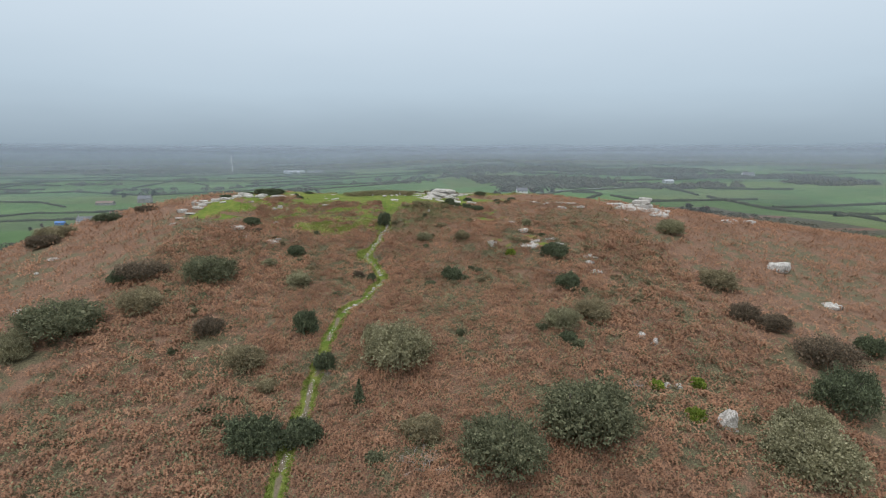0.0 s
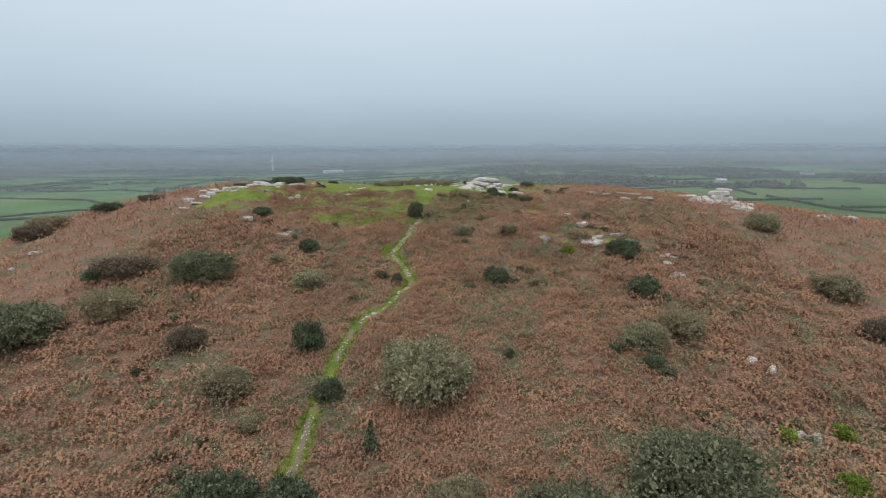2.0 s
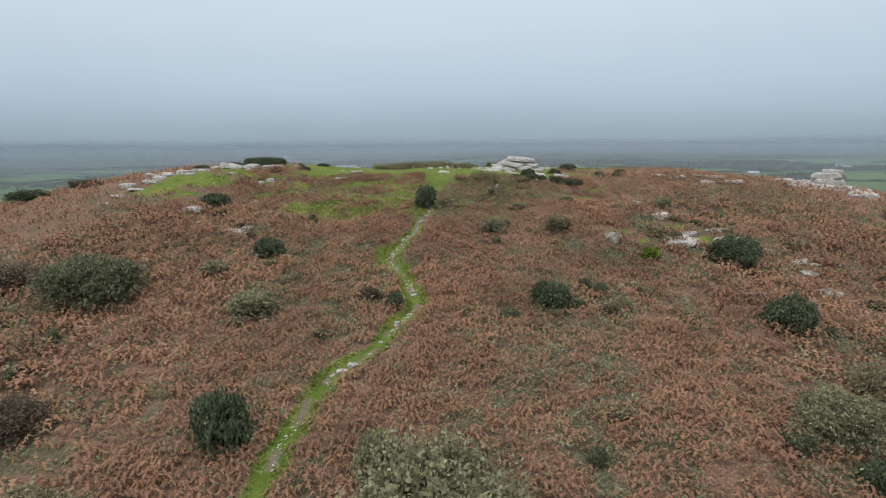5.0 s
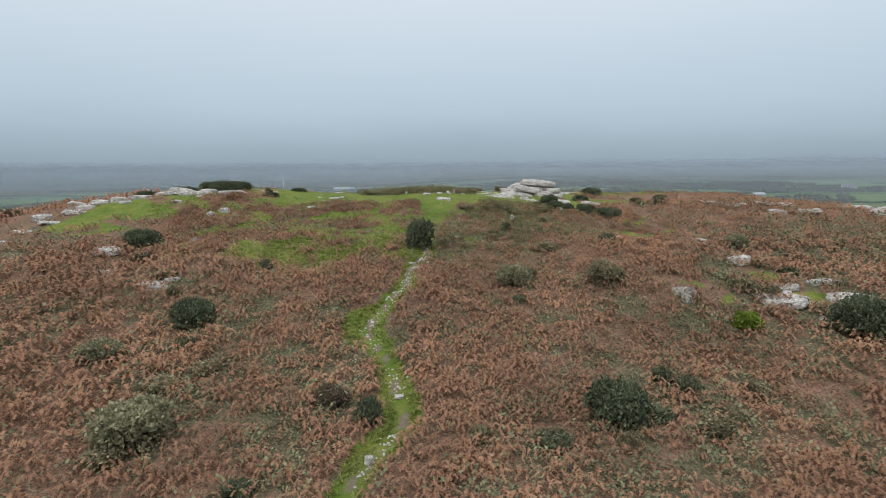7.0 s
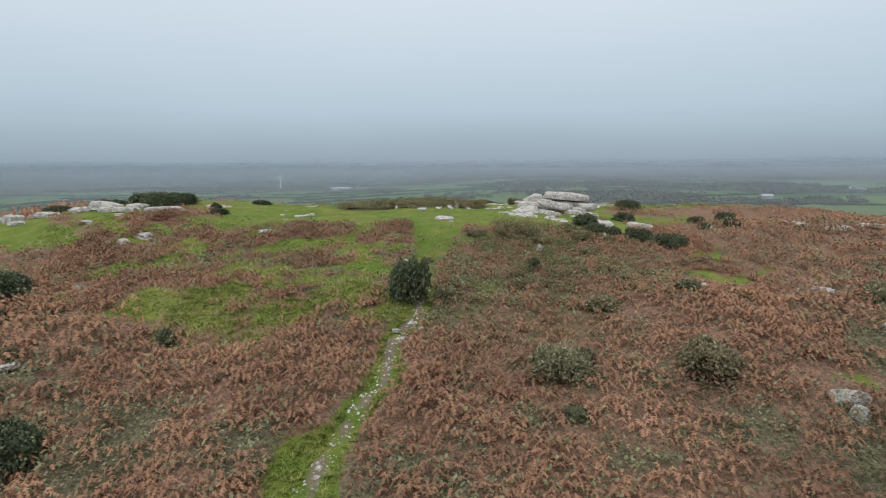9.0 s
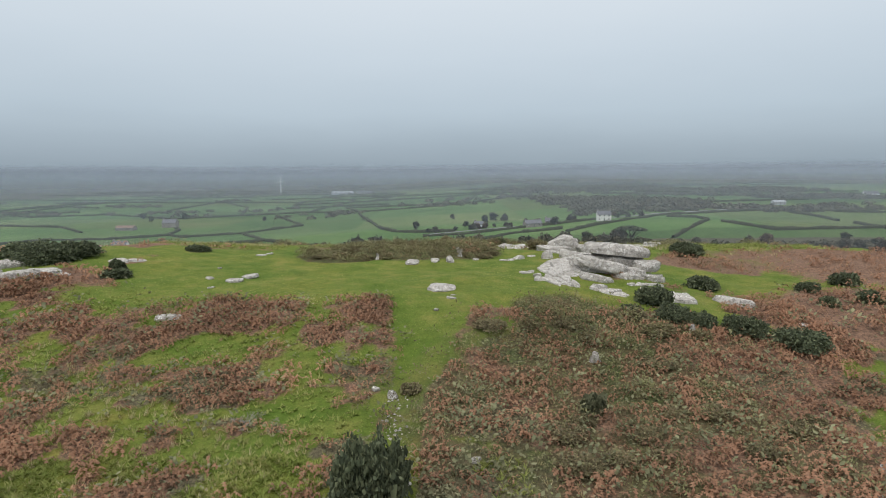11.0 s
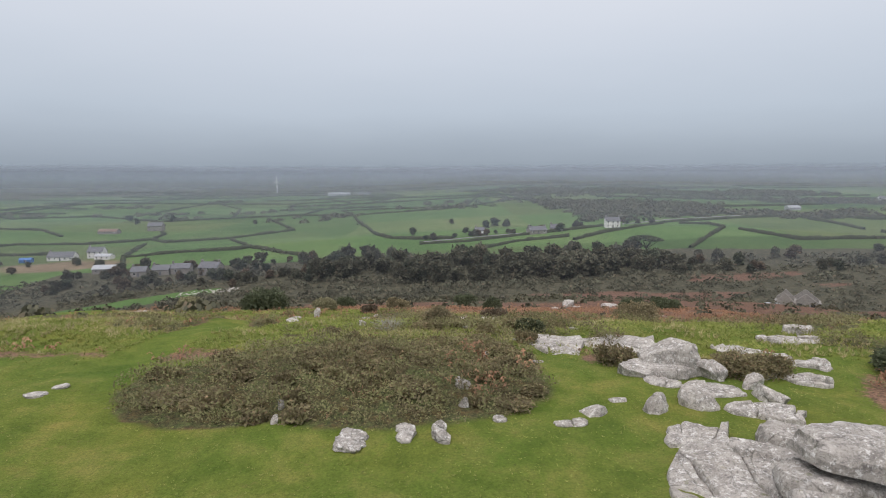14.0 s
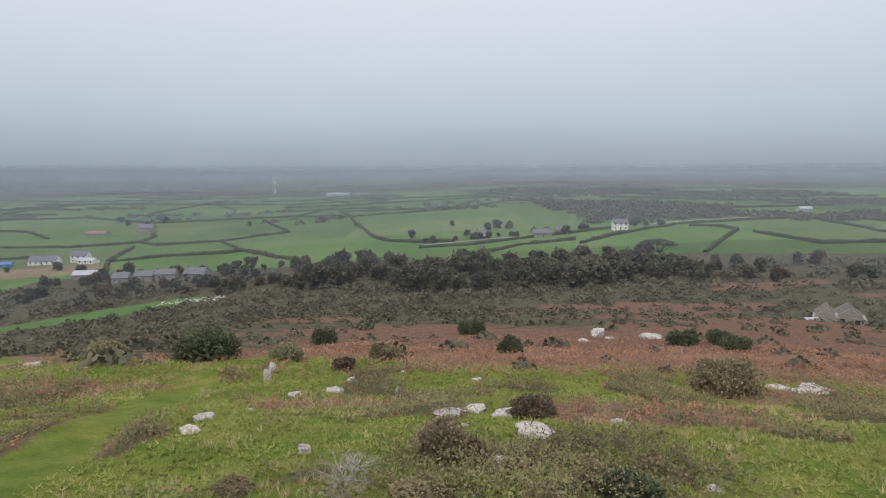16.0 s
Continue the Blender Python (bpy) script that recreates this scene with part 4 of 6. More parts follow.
def plate_mesh(poly, h, slope, seed, deep=0.5):
    """A bedrock plate between joints: steep sides, worn edges and a lightly dished top that dips with its slope."""
    cx, cy = sum(p[0] for p in poly) / len(poly), sum(p[1] for p in poly) / len(poly)
    rim = []
    for (ax, ay), (bx, by) in zip(poly, poly[1:] + poly[:1]):
        m = max(2, int(math.hypot(bx - ax, by - ay) / 0.14))
        rim += [(ax + (bx - ax) * (k + 0.15) / m, ay + (by - ay) * (k + 0.15) / m) for k in range(m)]
    off = Vector((seed * 3.17 % 50, seed * 7.31 % 50, seed * 1.93 % 50))
    wide = max(math.hypot(x - cx, y - cy) for x, y in rim)
    bm, rings = bmesh.new(), []
    for inset, z in ((-0.05, -deep), (-0.02, 0.3 * h), (0.01, 0.66 * h), (0.035, 0.88 * h), (0.09, 0.98 * h), (0.3 * wide, h * 1.03), (0.65 * wide, h * 1.05)):
        ring = []
        for x, y in rim:
            d = math.hypot(x - cx, y - cy)
            q = max(0.12, 1 - inset / max(d, 0.05))
            p = Vector((cx + (x - cx) * q, cy + (y - cy) * q, z))
            n = noise.noise(p * 1.7 + off) + 0.6 * noise.noise(p * 5.0 + off)
            e = noise.noise(Vector((x, y, z * 0.4)) * 3.2 + off)
            p.x, p.y = p.x + 0.07 * e * (x - cx) / max(d, 0.05), p.y + 0.07 * e * (y - cy) / max(d, 0.05)
            if z > 0:
                p.z += (p.x * slope[0] + p.y * slope[1]) + 0.05 * n
            ring.append(bm.verts.new(p))
        rings.append(ring)
    k = len(rim)
    for a, b in zip(rings, rings[1:]):
        for j in range(k):
            bm.faces.new((a[j], a[(j + 1) % k], b[(j + 1) % k], b[j]))
    bm.faces.new(rings[-1])
    for f in bm.faces:
        f.smooth = True
    return bm


def outcrop(x, y, rx, ry, turn, count, h, seed, label, group, long=1.8, dip=(0.0, 0.0), gap=0.07, miss=0.12):
    """Bare bedrock in the turf, split by joints into plates."""
    r = random.Random(seed * 5 + 1)
    root = new("rock_outcrop")
    root.matrix_world = pose(x, y, at(x, y), 0, 0, turn)
    tagged(root, label, "rock", group)
    edge = []
    for k in range(11):
        a = 2 * math.pi * (k + r.uniform(-0.35, 0.35)) / 11
        q = r.uniform(0.62, 1.2)
        edge.append((rx * q * math.cos(a), ry * q * math.sin(a)))
    spots = []
    for k in range(count * 40):
        a, d = r.uniform(0, 6.283), math.sqrt(r.uniform(0, 1))
        p = (rx * d * math.cos(a), ry * d * math.sin(a))
        if all(math.hypot((p[0] - s[0]) * long, p[1] - s[1]) > 1.15 * math.sqrt(long * rx * ry / count) for s in spots):
            spots.append(p)
        if len(spots) == count:
            break
    for i, (ax, ay) in enumerate(spots):
        if len(spots) > 4 and r.random() < miss:
            continue
        poly = edge
        for j, (bx, by) in enumerate(spots):
            if i != j:
                nx_, ny_ = (bx - ax) * long * long, by - ay
                size = math.hypot(nx_, ny_)
                c = ((bx * bx - ax * ax) * long * long + by * by - ay * ay) / 2 / size
                poly = clipped(poly, nx_ / size, ny_ / size, c - gap * r.uniform(0.2, 1.0))
        if len(poly) < 3:
            continue
        slope = (dip[0] + r.uniform(-0.08, 0.08), dip[1] + r.uniform(-0.08, 0.08))
        lift = h * r.uniform(0.65, 1.3)
        bm = plate_mesh(poly, lift, slope, seed * 31 + i)
        ca, sa = math.cos(radians(turn)), math.sin(radians(turn))
        shift = at(x + ax * ca - ay * sa, y + ax * sa + ay * ca) - at(x, y)
        for v in bm.verts:
            v.co.z += shift
        part("slab", bm, GRANITE, root)
    return root


def rock(name, x, y, w, d, h, turn=0, seed=1, sink=0.15, tilt=0, roll=0, blocky=0.5, rough=0.1, label="", group="", z=None, detail=3):
    me = bpy.data.meshes.new(name)
    bm = slab_mesh(w, d, h, seed, rough) if blocky > 0.6 or h < 0.34 * w else stone_mesh(w, d, h, seed, blocky, rough, detail)
    bm.to_mesh(me)
    bm.free()
    me.materials.append(GRANITE)
    me.set_sharp_from_angle(angle=radians(32))
    ob = new(name, me)
    ob.matrix_world = pose(x, y, (at(x, y) if z is None else z) - sink * h, tilt, roll, turn)
    return tagged(ob, label or "pale grey weathered granite boulder", "rock", group)


def loose_stone(x, y, w, h, seed, label, group):
    r = random.Random(seed * 7 + 3)
    if x < -28 and y > 25:
        w, h = w * 0.8, h * 0.7
    name = "granite_slab" if h < 0.3 * w else "boulder"
    return rock(name, x, y, w * 1.05, w * r.uniform(0.65, 0.95), h * (0.85 if h < 0.3 * w else 1.1), r.uniform(-35, 35), seed + 11, 0.25,
                r.uniform(-7, 7), r.uniform(-7, 7), r.uniform(0.15, 0.7), r.uniform(0.08, 0.14), label, group,
                detail=3 if w > 0.6 else 2)


# ---- the summit tor: x, y, base, width, depth, height, turn, tilt, roll ----
def tor_block(row, n, label, group, blocky=0.75):
    x, y, z, w, d, h, turn, tilt, roll = row
    w, d, h = w * 1.08, d * 1.12, h * 0.9
    return rock("granite_slab" if h < 0.35 * w else "granite_block", x, y, w, d, h, turn, 300 + n, 0.0, tilt, roll, blocky, 0.085, label, group, z if n == 0 else z - 0.1, 4)


# bare bedrock round the tor: x, y, half width, half depth, turn, plates, height
BED = [
    (9.3, 48.4, 3.1, 2.9, 14, 14, 0.24, (0.12, 0.02)), (7.9, 44.3, 1.15, 2.0, 12, 11, 0.12, (0.0, 0.05)), (12.9, 45.0, 0.95, 0.8, 0, 7, 0.16, (0.05, 0.05)),
    (9.6, 52.4, 1.4, 0.9, -5, 4, 0.24, (0.05, 0.08)), (12.0, 56.6, 1.2, 0.8, -15, 4, 0.2, (0.05, 0.06)), (13.2, 54.5, 1.5, 0.8, -12, 5, 0.18, (0.0, 0.1)),
    (6.9, 63.9, 2.1, 1.9, 6, 6, 0.17, (0.03, 0.05)), (10.4, 64.2, 2.2, 2.0, -6, 5, 0.2, (0.02, 0.06)), (14.2, 41.3, 1.7, 1.1, -38, 4, 0.32, (0.0, 0.08)),
    (10.7, 42.2, 1.3, 0.75, -30, 7, 0.13, (0.0, 0.05)), (13.2, 43.4, 1.4, 0.35, 12, 3, 0.12, (0.0, 0.0)), (14.9, 45.9, 1.0, 0.6, 20, 4, 0.3, (0.0, 0.0)),
    (16.4, 63.0, 1.8, 0.7, -10, 6, 0.14, (0.0, 0.05)), (20.7, 65.3, 2.1, 0.8, 5, 7, 0.16, (0.0, 0.05)), (19.0, 61.0, 1.5, 0.9, -12, 6, 0.16, (0.0, 0.05)),
    (17.0, 58.9, 2.2, 0.6, -18, 6, 0.2, (0.0, 0.05)), (10.2, 57.4, 0.8, 0.7, 0, 3, 0.12, (0.0, 0.0)), (6.3, 47.4, 0.6, 0.4, 0, 3, 0.1, (0.0, 0.0)),
    (6.9, 44.9, 0.6, 0.45, 0, 3, 0.15, (0.0, 0.0)), (5.5, 53.5, 0.8, 0.35, 0, 2, 0.1, (0.0, 0.0))]
for n, (ox, oy, orx, ory, turn, plates, oh, dip) in enumerate(BED):
    outcrop(ox, oy, orx, ory, turn, plates, oh, n + 3, "pale granite bedrock split by joints and edged with turf", "bedrock round the tor", 1.9 if n in (0, 1) else 1.0, dip, 0.03, 0.06)

CAP = tor_block((12.9, 48.0, -4.92, 5.0, 3.0, 0.82, -8, -4, 5), 0, "great flat capstone of pale granite on the tor", "blocks of the summit tor", 0.9)
TOR = [
    (12.9, 48.1, -6.25, 4.4, 2.9, 1.5, 2, -3, 2), (14.5, 46.5, -5.75, 2.0, 1.5, 0.75, 15, 4, 4), (10.6, 47.9, -5.6, 2.4, 1.9, 0.85, -16, -4, 5),
    (11.1, 45.3, -5.55, 3.3, 1.5, 0.8, -14, -8, 12), (12.5, 44.9, -6.1, 1.9, 1.2, 0.6, -26, -6, 8), (10.4, 44.5, -6.2, 2.4, 1.1, 0.6, -30, -8, 6),
    (10.6, 50.6, -6.15, 1.9, 1.6, 0.75, 8, -4, 4), (12.1, 51.4, -6.2, 2.2, 1.6, 0.95, -12, -4, 4), (10.3, 46.6, -5.5, 2.1, 1.0, 0.7, -24, -6, 6),
    (13.6, 46.0, -6.15, 1.5, 1.1, 0.7, 10, 0, 0), (11.4, 46.4, -6.2, 3.2, 2.0, 1.1, -18, -4, 6)]
TOR_FRONT = [
    (6.8, 46.1, -6.2, 0.75, 0.6, 0.42, 15, 0, 6), (14.4, 45.2, -6.35, 0.8, 0.6, 0.55, 10, 0, 0), (13.5, 44.7, -6.35, 0.5, 0.5, 0.5, 30, 0, 0),
    (18.2, 41.2, -7.4, 2.4, 1.4, 0.85, -22, -6, 8), (13.5, 36.4, -7.8, 0.5, 0.35, 0.9, 20, 0, 8), (15.2, 40.2, -7.2, 1.0, 0.7, 0.35, -30, 0, 6)]
TOR_BEHIND = [
    (9.1, 54.8, -6.4, 1.15, 0.9, 1.1, 15, 0, 0), (11.0, 55.5, -6.35, 1.5, 1.2, 1.0, -20, 0, 8), (6.6, 54.5, -6.3, 1.4, 0.9, 0.6, 12, 0, 6),
    (7.9, 55.6, -6.3, 0.75, 0.6, 0.42, 30, 0, 0), (7.4, 56.5, -6.3, 0.6, 0.5, 0.3, 10, 0, 0), (14.1, 57.4, -6.4, 0.9, 0.7, 0.95, 40, 0, 20),
    (14.2, 56.0, -6.4, 1.4, 0.9, 0.8, -42, 0, 10), (5.4, 60.3, -6.3, 0.6, 0.5, 0.35, 0, 0, 0)]
KNOB = [
    (10.9, 58.7, -6.25, 4.0, 2.0, 0.75, 4, -5, 2), (9.3, 58.3, -6.25, 1.35, 1.3, 1.2, 8, 0, 0), (11.2, 59.3, -5.65, 2.4, 1.5, 1.2, -12, -4, 6),
    (12.2, 59.8, -5.65, 1.5, 1.3, 0.9, 20, 0, 14), (12.8, 58.9, -6.3, 1.6, 1.3, 1.0, -35, 0, 12), (23.0, 68.2, -7.1, 2.1, 1.3, 0.7, 5, 0, 0)]
SIDE_TOR = [
    (60.0, 43.0, -10.6, 4.8, 4.0, 2.2, 10, 0, 0), (63.6, 44.2, -10.8, 4.4, 3.6, 2.2, -15, 0, 0), (61.8, 44.6, -9.0, 5.0, 3.4, 1.5, 5, 0, 3),
    (61.4, 44.6, -7.9, 4.4, 3.0, 1.2, -10, 0, -2), (62.6, 44.9, -7.1, 3.4, 2.4, 0.9, 12, 0, 4), (67.4, 45.4, -11.2, 4.0, 2.8, 1.9, 8, 0, 6),
    (57.4, 41.5, -10.3, 2.8, 2.2, 1.6, -20, 0, 0), (65.4, 42.6, -10.8, 2.6, 2.0, 1.4, 25, 0, 0)]
n = 1
for rows, label, group in ((TOR, "weathered granite block stacked in the summit tor", "blocks of the summit tor"),
                           (TOR_FRONT, "lichen-spotted granite stone at the foot of the tor", "stones at the foot of the tor"),
                           (TOR_BEHIND, "rounded granite boulder behind the tor", "boulders behind the tor"),
                           (SIDE_TOR, "stacked granite block of the smaller side tor", "blocks of the side tor"),
                           (KNOB, "granite block of the lower rock pile", "blocks of the lower rock pile")):
    for row in rows:
        tor_block(row, n, label, group, 0.4 if rows in (TOR_FRONT, TOR_BEHIND, KNOB) else 0.75)
        n += 1


# ---- bushes and trees ----
def leaf_ball(lobes, count, leaf, seed, narrow=0.55):
    """Leaves spread through the outer shell of several lobes: centre, radii."""
    r = np.random.default_rng(seed)
    vol = np.array([rx * ry + ry * rz + rz * rx for _, (rx, ry, rz) in lobes])
    pick = r.choice(len(lobes), count, p=vol / vol.sum())
    c = np.array([l[0] for l in lobes])[pick]
    rad = np.array([l[1] for l in lobes])[pick]
    d = r.normal(0, 1, (count, 3))
    d /= np.linalg.norm(d, axis=1)[:, None]
    d[:, 2] = np.where(d[:, 2] < -0.35, -d[:, 2], d[:, 2])
    rag = 1 + 0.22 * np.sin(d[:, 0] * 7 + seed) * np.sin(d[:, 1] * 6 + 2) + 0.17 * np.sin(d[:, 2] * 11 + d[:, 0] * 9)
    p = c + d * rad * (rag * (1 - 0.26 * r.uniform(0, 1, count) ** 1.5))[:, None]
    axis = d + r.normal(0, 0.75, (count, 3))
    axis /= np.linalg.norm(axis, axis=1)[:, None]
    side = np.cross(axis, r.normal(0, 1, (count, 3)))
    side /= np.linalg.norm(side, axis=1)[:, None]
    deep = r.uniform(0, 1, count) < 0.16
    p = np.where(deep[:, None], c + (p - c) * 0.74, p)
    s = leaf * (r.uniform(0.6, 1.35, count) * np.where(deep, 2.4, 1.0))[:, None]
    v = np.stack([p - axis * s * 0.5, p + side * s * narrow * 0.5, p + axis * s * 0.55, p - side * s * narrow * 0.5], 1)
    v[..., 2] = np.maximum(v[..., 2], -0.1)
    i = np.arange(count) * 4
    return v.reshape(-1, 3), np.stack([i, i + 1, i + 2, i + 3], 1)


def stick(v, f, a, b, ra, rb):
    """A tapered stick of three sides."""
    a, b = np.asarray(a, float), np.asarray(b, float)
    w = b - a
    w = w / (np.linalg.norm(w) + 1e-9)
    u = np.cross(w, [0.3, 0.9, 0.2])
    u /= np.linalg.norm(u)
    t = np.cross(w, u)
    i = len(v)
    for c, rad in ((a, ra), (b, rb)):
        for k in range(3):
            g = 2.0944 * k
            v.append(c + (u * math.cos(g) + t * math.sin(g)) * rad)
    for k in range(3):
        m = (k + 1) % 3
        f.append((i + k, i + m, i + 3 + m, i + 3 + k))


def limbs(v, f, base, way, length, radius, depth, r, spread_by=0.6, kids=3):
    tip = np.asarray(base) + np.asarray(way) * length
    stick(v, f, base, tip, radius, radius * 0.6)
    if depth:
        for k in range(kids):
            w = np.asarray(way) + r.normal(0, spread_by, 3)
            w[2] = abs(w[2]) * 0.7 + 0.12
            w /= np.linalg.norm(w)
            limbs(v, f, np.asarray(base) + np.asarray(way) * length * r.uniform(0.6, 1.0), w, length * r.uniform(0.55, 0.8), radius * 0.55, depth - 1, r, spread_by, kids)


def child(name, v, f, material, parent, label=""):
    me = mesh_of(name, np.asarray(v), np.asarray(f))
    me.materials.append(material)
    ob = new(name, me)
    ob.parent = parent
    return tagged(ob, label)


BUSH_KINDS = {
    "dark": (LEAF_DARK, "dark evergreen bush with dense small leaves", 0.085),
    "grey": (LEAF_GREY, "rounded grey-green bush thinning in autumn", 0.088),
    "heath": (LEAF_HEATH, "low dark brown-green heather bush", 0.06),
    "sage": (LEAF_SAGE, "broad dull sage-green bush in dead bracken", 0.085),
    "olive": (LEAF_OLIVE, "olive-brown bush losing its leaves", 0.09),
    "brown": (LEAF_BROWN, "low dark brown thorny bush", 0.085),
    "lime": (LEAF_LIME, "small bright yellow-green shrub", 0.10),
    "twig": (TWIG, "bare grey leafless bush of fine twigs", 0.1),
    "fir": (LEAF_DARK, "small upright dark green conifer", 0.10)}
bush_made = {}


def bush_form(kind, size, seed):
    """One bush of about that width, one unit being a metre; its base at the origin."""
    r = np.random.default_rng(seed)
    leaf_m, label, leaf = BUSH_KINDS[kind]
    root = new("conifer" if kind == "fir" else "bush")
    tagged(root, label, "conifer" if kind == "fir" else "bush")
    v, f = [], []
    R = size / 2
    if kind == "twig":
        for k in range(9):
            w = r.normal(0, 0.55, 3)
            w[2] = 0.7
            limbs(v, f, (r.normal(0, R * 0.25), r.normal(0, R * 0.25), -0.1), w / np.linalg.norm(w), R * 0.62, 0.018 * size ** 0.5, 3, r, 0.5, 3)
        child("branchwork", v, f, TWIG, root)
        return root
    for k in range(6):
        w = r.normal(0, 0.5, 3)
        w[2] = 0.9
        limbs(v, f, (r.normal(0, R * 0.15), r.normal(0, R * 0.15), -0.15), w / np.linalg.norm(w), R * 0.55, 0.02 * size, 1, r, 0.4, 2)
    child("stem", v, f, BARK, root, "brown branching woody stem")
    if kind == "fir":
        lobes = [((0, 0, size * (0.2 + 0.3 * k)), (R * (1.0 - 0.2 * k), R * (1.0 - 0.2 * k), size * 0.3)) for k in range(5)]
        count = 1500
    else:
        lobes = [((0, 0, R * 0.22), (R * 0.92, R * 0.92, R * 0.64))]
        for k in range(7):
            a, d = k * 0.9 + r.uniform(-0.3, 0.3), R * r.uniform(0.42, 0.66)
            q = R * r.uniform(0.34, 0.54)
            lobes.append(((d * math.cos(a), d * math.sin(a), R * r.uniform(0.15, 0.5)), (q, q, q * 0.85)))
        count = int(min(14000, 1500 * size ** 1.5) * (0.7 if kind in ("olive", "brown") else 1.0))
    cv, cf = leaf_ball(lobes, count, 1.38 * leaf * (1 + 0.07 * size) * (1.15 if size < 1.5 else 1), seed + 1, 0.75)
    child("crown", cv, cf, leaf_m, root)
    return root


def bush(kind, x, y, w, h, group):
    """A bush of that width and height, from the form nearest in size."""
    size = min((0.8, 1.6, 3.0, 5.5, 8.5), key=lambda s: abs(math.log(s / w)))
    r = random.Random(int(x * 31 + y * 17))
    key = (kind, size, r.randrange(2))
    tall = {"fir": 1.55, "twig": 0.85}.get(kind, 0.44)
    m = pose(x, y, at(x, y) - 0.05, 0, 0, r.uniform(0, 360)) @ Matrix.Diagonal((w / size, w / size, h / (size * tall), 1))
    if key not in bush_made:
        ob = bush_made[key] = bush_form(kind, size, len(bush_made) * 13 + 5)
        ob.matrix_basis = m
    else:
        first = bush_made[key]
        ob = copy_thing(first, m @ Matrix.Diagonal((*[1 / s for s in first.scale], 1)))
    return tagged(ob, group=group)

# ---- bushes over the hill: x, y, width, height ----
for bx, by, bw, bh in [
        (-48.2, -20.2, 4.1, 3.5), (-3.7, -20.4, 2.9, 2.1), (-0.6, -24.1, 9.3, 4.3), (22.4, -17.2, 5, 2.4), (44.5, -37.2, 6.6, 3.9), (59.1, 24, 6, 2.8), (41.6, -41.8,
        9.9, 4.6), (-15.8, -2.7, 3.8, 1.8), (-21.5, 4.6, 2.8, 1.3)]:
    bush("grey", bx, by, bw, bh, "bushes on the hillside")
for bx, by, bw, bh in [(-29.6, -0.8, 8.2, 3.8), (-45.2, -14.9, 11.4, 4.4), (9.6, -40.9, 9.5, 4.8), (19.7, -36.3, 11.5, 5.3)]:
    bush("sage", bx, by, bw, bh, "bushes on the hillside")
for bx, by, bw, bh in [
        (-41.4, 2.4, 8.2, 2.6), (-25.5, -16.7, 4.4, 2), (54.4, -10.1, 5.3, 2.4), (56.6, -14.4, 5, 2.3), (58.2, -22.8, 8.4, 3.9), (-71.5,
        28.9, 6.7, 2.6), (-56.5, 43.1, 5.3, 1.3), (-6.6, 0.7, 2.2, 1), (-30.3, -0.4, 1.3, 0.7)]:
    bush("brown", bx, by, bw, bh, "bushes on the hillside")
for bx, by, bw, bh in [
        (-44.5, 1.3, 3.6, 1.7), (-12.6, -18.4, 3.1, 2.9), (-9.6, -25.2, 2.6, 1.8), (-15.3, -37.2, 6.1, 3.2), (-10.8, -36.7, 4, 2.2), (22.2,
        -20.9, 2.3, 1.3), (54, -31.9, 7.5, 5), (66.8, -20.8, 4, 2.6), (-63.3, 39.8, 6.3, 1.6), (-17.9, 9.7, 2.9, 1.6), (8.9, -0.9, 3.2, 2),
        (28.7, 7.9, 5.2, 2.4), (27.6, -3.6, 3.8, 2.2), (-4.4, -0.7, 1.5, 1.3), (-9.5, -6.3, 1.4, 0.6), (-28.8, 24.7, 3.3, 1.5)]:
    bush("dark", bx, by, bw, bh, "bushes on the hillside")
for bx, by, bw, bh in [
        (-36.9, -10, 7, 3.2), (-19.4, -24.1, 5.1, 2.3), (-15.8, -28.6, 2.3, 1.3), (1.7, -36.9, 4.6, 2.2), (28.1, -13.7, 5.5, 2.9), (55.9,
        0.1, 6.8, 3.1), (-72, 35, 8.4, 2.8)]:
    bush("olive", bx, by, bw, bh, "bushes on the hillside")
for bx, by, bw, bh in [
        (-8.9, -26.5, 1.1, 1.2), (1.2, -41.2, 4.3, 2.6), (41, -37.5, 3.1, 1.4), (28.2, -29.2, 2.7, 1.3), (26.5, 1, 3.1, 1.4)]:
    bush("twig", bx, by, bw, bh, "bushes on the hillside")
for bx, by, bw, bh in [
        (-5.1, -31.5, 1.5, 2.7)]:
    bush("fir", bx, by, bw, bh, "bushes on the hillside")
for bx, by, bw, bh in [
        (33.3, -34.5, 2.4, 1.2), (37.2, -27.6, 2.1, 1), (31.1, -28.8, 1.9, 0.9), (-3.8, -18.2, 1.3, 0.6), (20.7, 8.7, 1.9, 1)]:
    bush("lime", bx, by, bw, bh, "bushes on the hillside")
for bx, by, bw, bh in [
        (5.3, 15.3, 3, 1.4), (27, 22.7, 2.1, 1.2)]:
    bush("grey", bx, by, bw, bh, "bushes under the brow")
for bx, by, bw, bh in [
        (12.5, 14.7, 3, 1.5), (23, 13.9, 1.9, 0.9)]:
    bush("olive", bx, by, bw, bh, "bushes under the brow")
for bx, by, bw, bh in [
        (-2.4, 23.6, 2.6, 2.4), (-29.4, 48.8, 4.6, 1.5), (-22.6, 45.7, 1.9, 0.6), (26.8, 41.5, 1.5, 0.7), (24.4, 41.6, 1.2, 0.6)]:
    bush("dark", bx, by, bw, bh, "bushes under the brow")
for bx, by, bw, bh in [
        (-27.1, 21.2, 2.1, 0.7)]:
    bush("brown", bx, by, bw, bh, "bushes under the brow")
